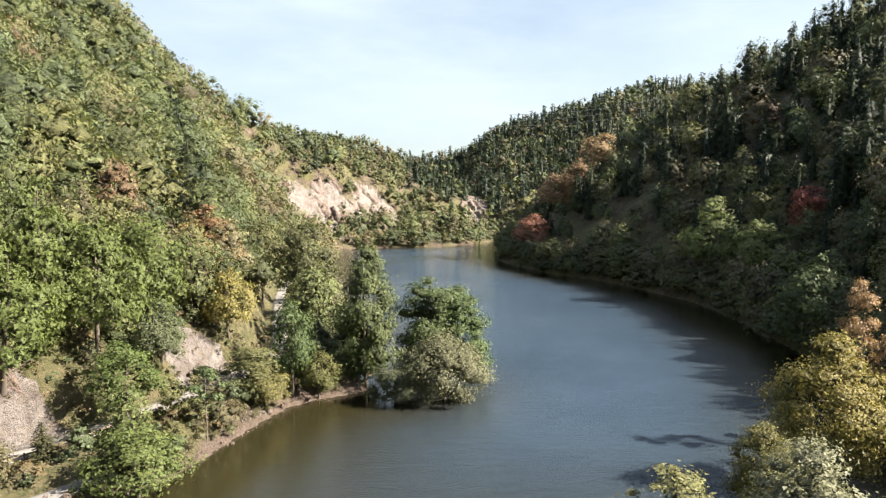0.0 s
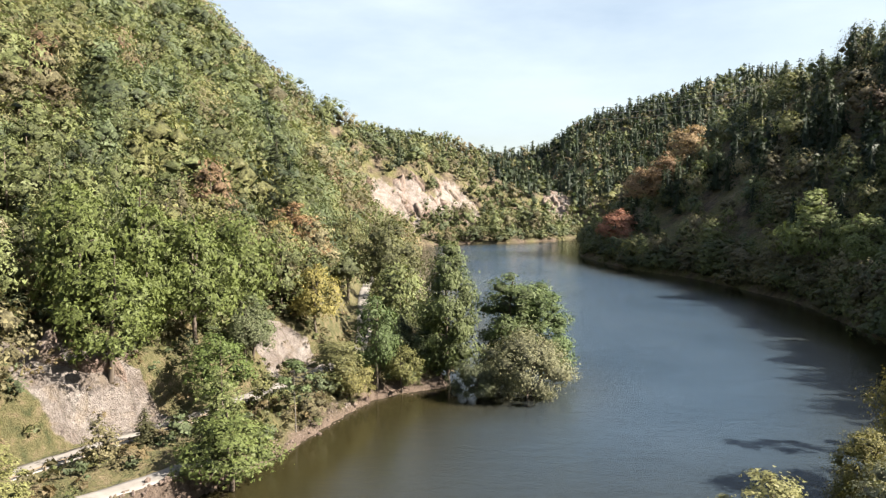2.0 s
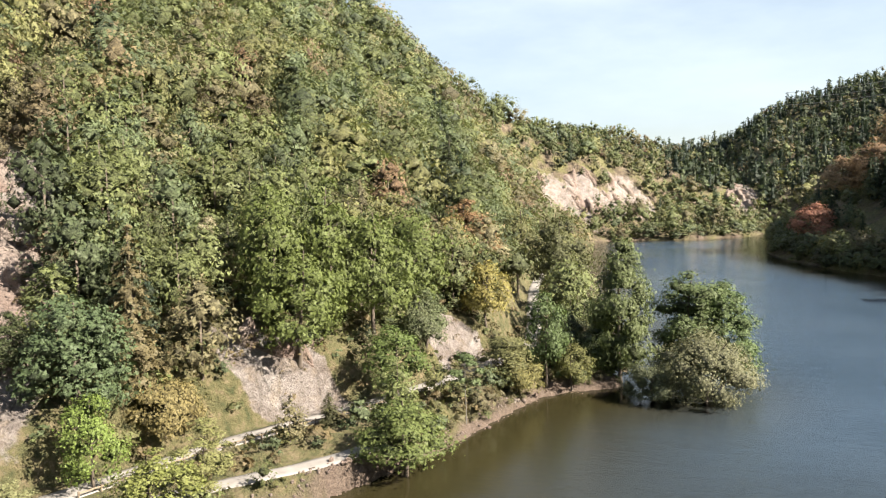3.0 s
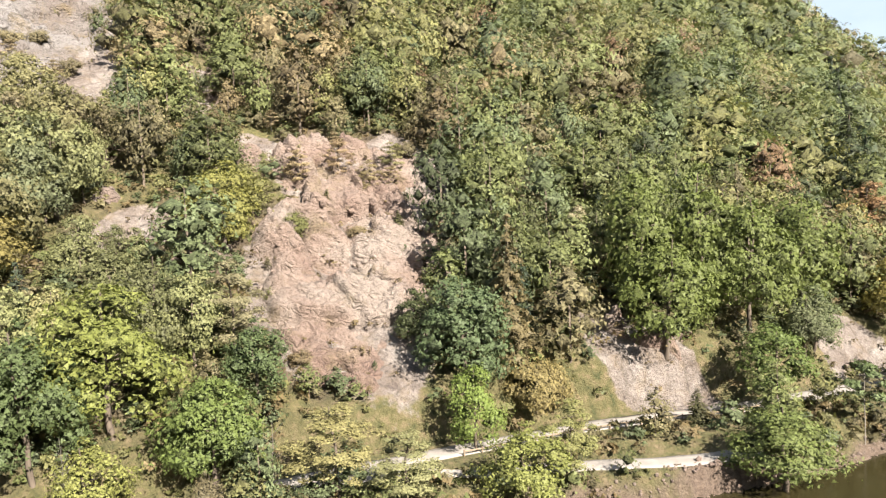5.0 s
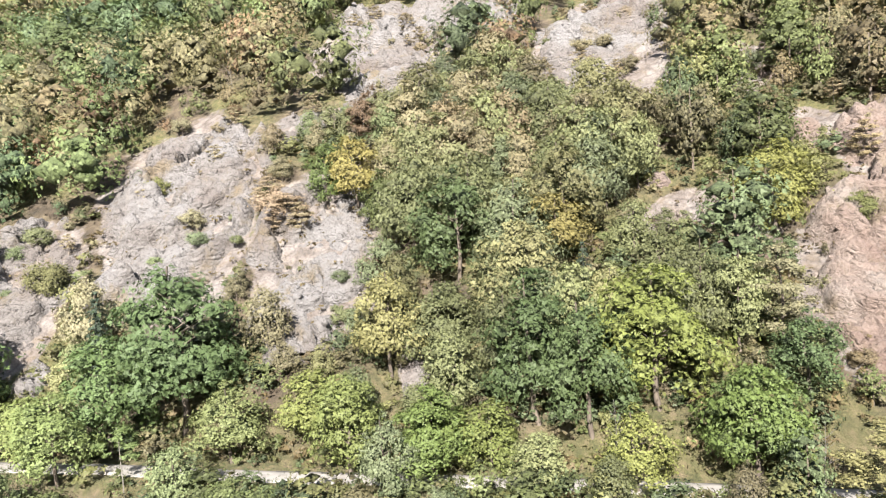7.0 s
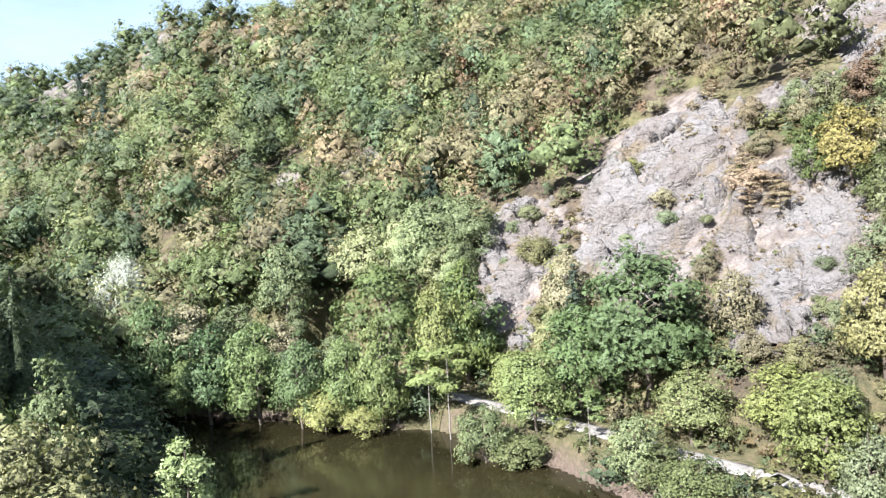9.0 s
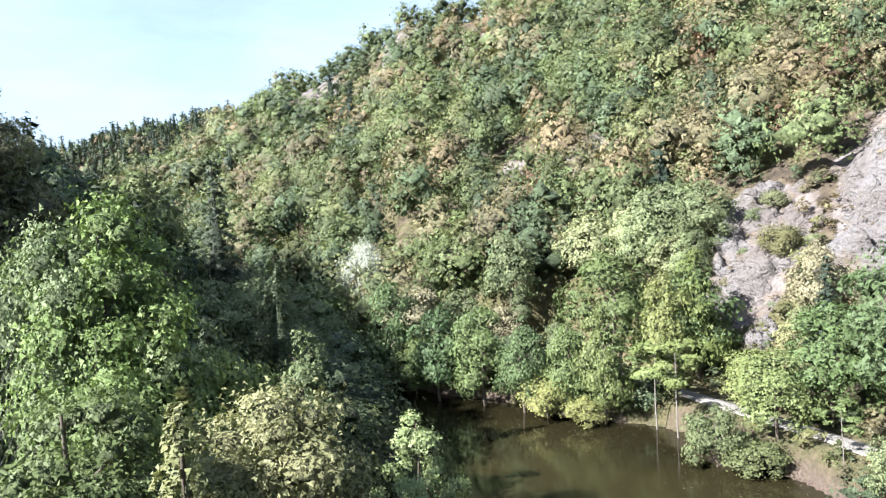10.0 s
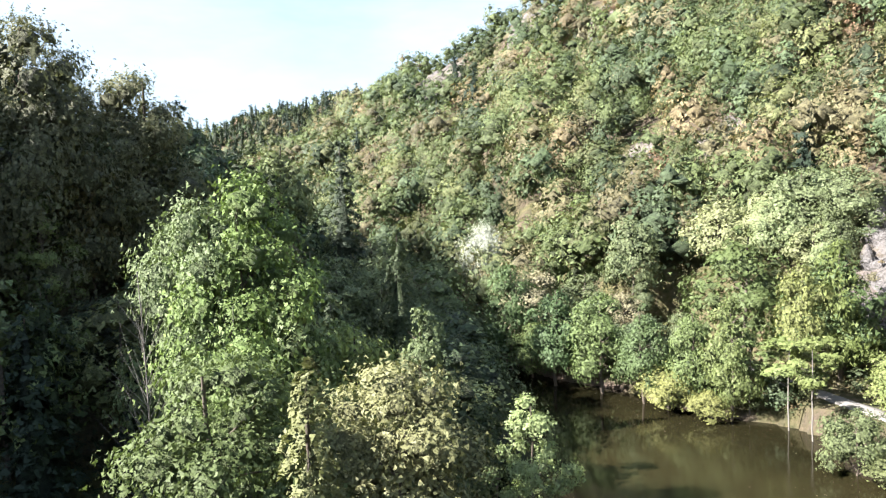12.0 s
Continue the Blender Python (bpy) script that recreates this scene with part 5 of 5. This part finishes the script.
for x, y, z, rk in zip(sx, sy, sz, s_rock):
    h = rng.uniform(0.5, 2.3) * (0.5 if rk > 0.4 else 1)
    if rk > 0.4 or rng.random() < 0.35:
        tint = np.array((0.21, 0.165, 0.085)) * rng.uniform(0.7, 1.15)
    else:
        tint = np.array(GREENS[rng.integers(4)]) * rng.uniform(0.65, 1.1)
    if rk < 0.3 and rng.random() < 0.30 and float(to_line(x, y, ROAD)[0]) > 4.5:
        h = rng.uniform(2.2, 5.0)
        scrub.add(BROAD_FAR[2][rng.integers(10)], x, y, z - 0.15 * h, h, h * rng.uniform(0.8, 1.5), rng.uniform(0, 6.28), np.array(GREENS[rng.integers(4)]) * rng.uniform(0.7, 1.15), False)
        continue
    scrub.add(TUFT[rng.integers(6)], x, y, z - 0.1 + (0.7 if rk > 0.4 else 0), h, h * rng.uniform(0.9, 1.6), rng.uniform(0, 6.28), tint, False)
scrub.finish("undergrowth", "low scrub and dry grass tufts on the slope")


def shore_stones(line):
    """Broken stones strewn along the water's edge."""
    rng = np.random.default_rng(71)
    pieces = []
    for x, y in along_shore(line, 0.16, (-0.7, 1.9), rng):
        s = rng.uniform(0.10, 0.24) * (2.2 if rng.random() < 0.06 else 1)
        shape = ICO * rng.uniform(0.7, 1.25, (12, 1)) * s * rng.uniform(0.6, 1.2, 3)
        pieces.append((shape + (x, y, max(float(land(x, y)), -0.08) + 0.2 * s), ICO_FACES))
    return mesh_from("shore_stones", *joined(pieces), STONE)


tagged(new("shore_stones", shore_stones(SUNNY_SHORE[12:20])), "broken pinkish stones strewn along the water's edge", "stones", kind="stuff")


def facets(u, v, size, seed):
    """Broken rock on a plane: blocks of that size, each a tilted flat; gives their height and how near the next joint runs."""
    gu, gv = u / size, v / size
    iu, iv = np.floor(gu).astype(int), np.floor(gv).astype(int)
    first, second, height = np.full(u.shape, 9.0), np.full(u.shape, 9.0), np.zeros(u.shape)
    for du in (-1, 0, 1):
        for dv in (-1, 0, 1):
            a, b = iu + du + 17 * seed, iv + dv + 29 * seed
            cu, cv = iu + du + LATTICE[a % 256, b % 256], iv + dv + LATTICE[(a + 91) % 256, (b + 37) % 256]
            d = np.hypot(gu - cu, gv - cv)
            flat = LATTICE[(a + 11) % 256, (b + 73) % 256] * 2 - 1 + (gu - cu) * (LATTICE[(a + 53) % 256, b % 256] * 2 - 1) * 1.2 + (gv - cv) * (LATTICE[a % 256, (b + 53) % 256] * 1.6 - 0.3)
            near = d < first
            second = np.where(near, first, np.minimum(second, d))
            height, first = np.where(near, flat, height), np.where(near, d, first)
    return height, second - first


def outcrop(cx, cy, across, up, step):
    """A craggy face draped over the slope: tilted blocks of three sizes, with joints between them and loose rubble at the foot."""
    r = math.hypot(cx, cy)
    hill, lat = np.array((cx / r, cy / r)), np.array((-cy / r, cx / r))
    u, v = np.meshgrid(np.arange(-1.3 * across, 1.3 * across + step, step), np.arange(-1.3 * up, 1.3 * up + step, step * 0.8), indexing="ij")
    x, y = cx + u * lat[0] + v * hill[0], cy + u * lat[1] + v * hill[1]
    z = land(x, y, False)
    wob = np.hypot((u + 5 * fbm(x, y, 13, 3)) / across, (v + 5 * fbm(x + 300, y, 13, 3)) / up)
    inside = smooth(1.15, 0.72, wob)
    grow = 2.6 if r > 400 else (1.6 if r > 250 else 1.0)
    # the beds dip across the face
    su, sv = (u * 0.8 + v * 0.45) / 1.5, v * 0.9 - u * 0.42
    push = fbm(x, y, 9, 3) * 0.7
    for k, (size, deep) in enumerate(((6.5, 1.6), (2.6, 0.85), (1.1, 0.34))):
        bed, joint = facets(su + 0.5 * fbm(x, y, 5, 2), sv, size * grow, k + 1)
        push = push + grow * deep * (bed - 0.7 * smooth(0.16, 0.0, joint))
    out = push * inside + inside * (1.9 if up > 15 else 1.3) - 1.7 * (1 - inside) ** 2 - 0.2
    lean = np.array((-hill[0] * 0.6, -hill[1] * 0.6, 0.8))
    verts = np.stack([x + out * lean[0], y + out * lean[1], z + out * lean[2]], -1).reshape(-1, 3)
    ni, nj = x.shape
    a = (np.arange(ni - 1)[:, None] * nj + np.arange(nj - 1)[None]).ravel()
    quads = np.stack([a, a + nj, a + nj + 1, a + 1], -1)
    quads = quads[inside.ravel()[quads].max(1) > 0.02]
    whole = len(quads)
    quads = quads[to_line(verts[:, 0], verts[:, 1], ROAD)[0][quads].min(1) > 3.2]
    # one piece alone: what the lane cuts off is left out
    label = np.arange(len(verts))
    for _ in range(400):
        low = label[quads].min(1)
        fresh = label.copy()
        np.minimum.at(fresh, quads.ravel(), np.repeat(low, 4))
        if (fresh == label).all():
            break
        label = fresh[fresh]
    ids, counts = np.unique(label[quads[:, 0]], return_counts=True)
    quads = quads[label[quads[:, 0]] == ids[counts.argmax()]]
    if len(quads) < whole * 0.4:
        return None
    used, quads = np.unique(quads, return_inverse=True)
    return mesh_from("rock_outcrop", verts[used], quads.reshape(-1, 4), STONE)


BOULDERS = []
rng = np.random.default_rng(47)
for k in range(6):
    corner = ICO * rng.uniform(0.72, 1.2, (12, 1))
    BOULDERS.append(mesh_from("boulder", np.clip(corner, -0.72, 0.80) * (1.1, 0.8, 0.7), ICO_FACES, STONE))
for cx, cy, across, up in ROCKS:
    far = math.hypot(cx, cy)
    crag = outcrop(cx, cy, across, up, 0.4 if far < 140 else (0.6 if far < 200 else 1.3))
    if not crag:
        continue
    crag = tagged(new("rock_outcrop", crag), "bare craggy outcrop of pinkish grey rock on the slope" if far < 250 else "distant bare rock face among the trees",
                  "rock outcrop", "rock outcrops")
    # broken blocks lodged on the face
    for _ in range(int(min(4 + across * up / 8, 30)) if far < 215 else 0):
        v = crag.data.vertices[int(rng.integers(len(crag.data.vertices)))]
        size = rng.uniform(0.35, 0.9) * (1.5 if rng.random() < 0.15 else 1.0)
        block = new("boulder", BOULDERS[int(rng.integers(6))])
        block.matrix_basis = Matrix.LocRotScale(v.co + v.normal * 0.15 * size, Euler(rng.uniform(0, 6.28, 3)), Vector((size, size, size)))
        block.parent = crag

# bushes that hold on in the clefts of the larger faces
rng = np.random.default_rng(88)
for cx, cy, across, up in ROCKS:
    if not 95 < math.hypot(cx, cy) < 215 or up < 6:
        continue
    for _ in range(int(min(across * up / 22, 12))):
        u, v = rng.uniform(-0.95, 0.95, 2)
        a = math.atan2(cy, cx)
        x, y = cx + v * up * math.cos(a) - u * across * math.sin(a), cy + v * up * math.sin(a) + u * across * math.cos(a)
        if (np.hypot(np.array(CROWNS)[:, 0] - x, np.array(CROWNS)[:, 1] - y) < 2.5).any():
            continue
        dry = rng.random() < 0.4
        plant("airy_%d" % rng.integers(2) if dry else "bush_%d" % rng.integers(2), x, y, rng.uniform(2.5, 5.5) * (1.1 if dry else 0.75), (0.30, 0.25, 0.14) if dry else crown_tint(x, y, rng),
              "dry thin shrub rooted in a cleft of the rock" if dry else "small bush growing out of the bare rock", 1.6 if dry else 1.0, sink=-0.9,
              group="bushes on the rock", category="shrub" if dry else "bush")


def floating_leaves(line, count):
    """Leaves adrift on the calm water off the bank."""
    rng = np.random.default_rng(14)
    c = spline(line, 0.5)
    at = c[rng.integers(0, len(c), count)] + np.abs(rng.normal(size=(count, 1))) * 7 * np.array((0.95, 0.3)) + rng.normal(size=(count, 2)) * 1.5
    at = at[on_water(at[:, 0], at[:, 1])]
    place = np.concatenate([at, np.full((len(at), 1), 0.012)], 1)
    tris = leaf_tris(rng, place, np.tile((0.0, 0.0, 1.0), (len(at), 1)), np.full(len(at), 0.12))
    tris[:, :, 2] = 0.012
    return mesh_from("floating_leaves", tris.reshape(-1, 3), np.arange(len(tris) * 3).reshape(-1, 3), plain("fallen_leaves", (0.17, 0.145, 0.085)))


tagged(new("floating_leaves", floating_leaves(SUNNY_SHORE[3:14], 340)), "yellowed fallen leaves adrift on the water", "leaves", kind="stuff")

# ---- rail beside the lane ----
rail_line = spline([(-53.0, 45.5), (-48.2, 60), (-44.3, 68.7), (-40.4, 75.8), (-36, 87.2)], 2.0)


def guard_rail(line):
    root = new("guard_rail")
    z = [float(land(x, y, False)) for x, y in line]
    for k, (x, y) in enumerate(line):
        bm = bmesh.new()
        bmesh.ops.create_cube(bm, size=1, matrix=Matrix.LocRotScale((x, y, z[k] + 0.25), None, (0.14, 0.14, 0.9)))
        bmesh.ops.bevel(bm, geom=list(bm.edges), offset=0.02, segments=1, affect="EDGES")
        me = bpy.data.meshes.new("post")
        bm.to_mesh(me)
        bm.free()
        me.materials.append(TIMBER)
        new("post", me).parent = root
    pts = [(x, y, h + 0.5) for (x, y), h in zip(line, z)]
    v, f = tube(pts, [0.09] * len(pts), 8)
    new("rail", mesh_from("rail", v, f, TIMBER, True)).parent = root
    return tagged(root, "low weathered timber guard rail along the lane", "guard rail")


guard_rail(rail_line)

# ---- wires over the valley ----
for k, lift in enumerate((0.0, 5.0, 10.0)):
    a, b = np.array((60.0, 640.0, 101.0 + lift)), np.array((330.0, 560.0, 152.0 + lift))
    t = np.linspace(0, 1, 30)[:, None]
    line = a + (b - a) * t - np.array((0, 0, 15.0)) * 4 * t * (1 - t)
    v, f = tube(line, [0.14] * 30, 4)
    wire = new("power_line", mesh_from("power_line", v, f, WIRE, True))
    tagged(wire, "thin grey power line strung across the wooded valley", "power line", "power lines")
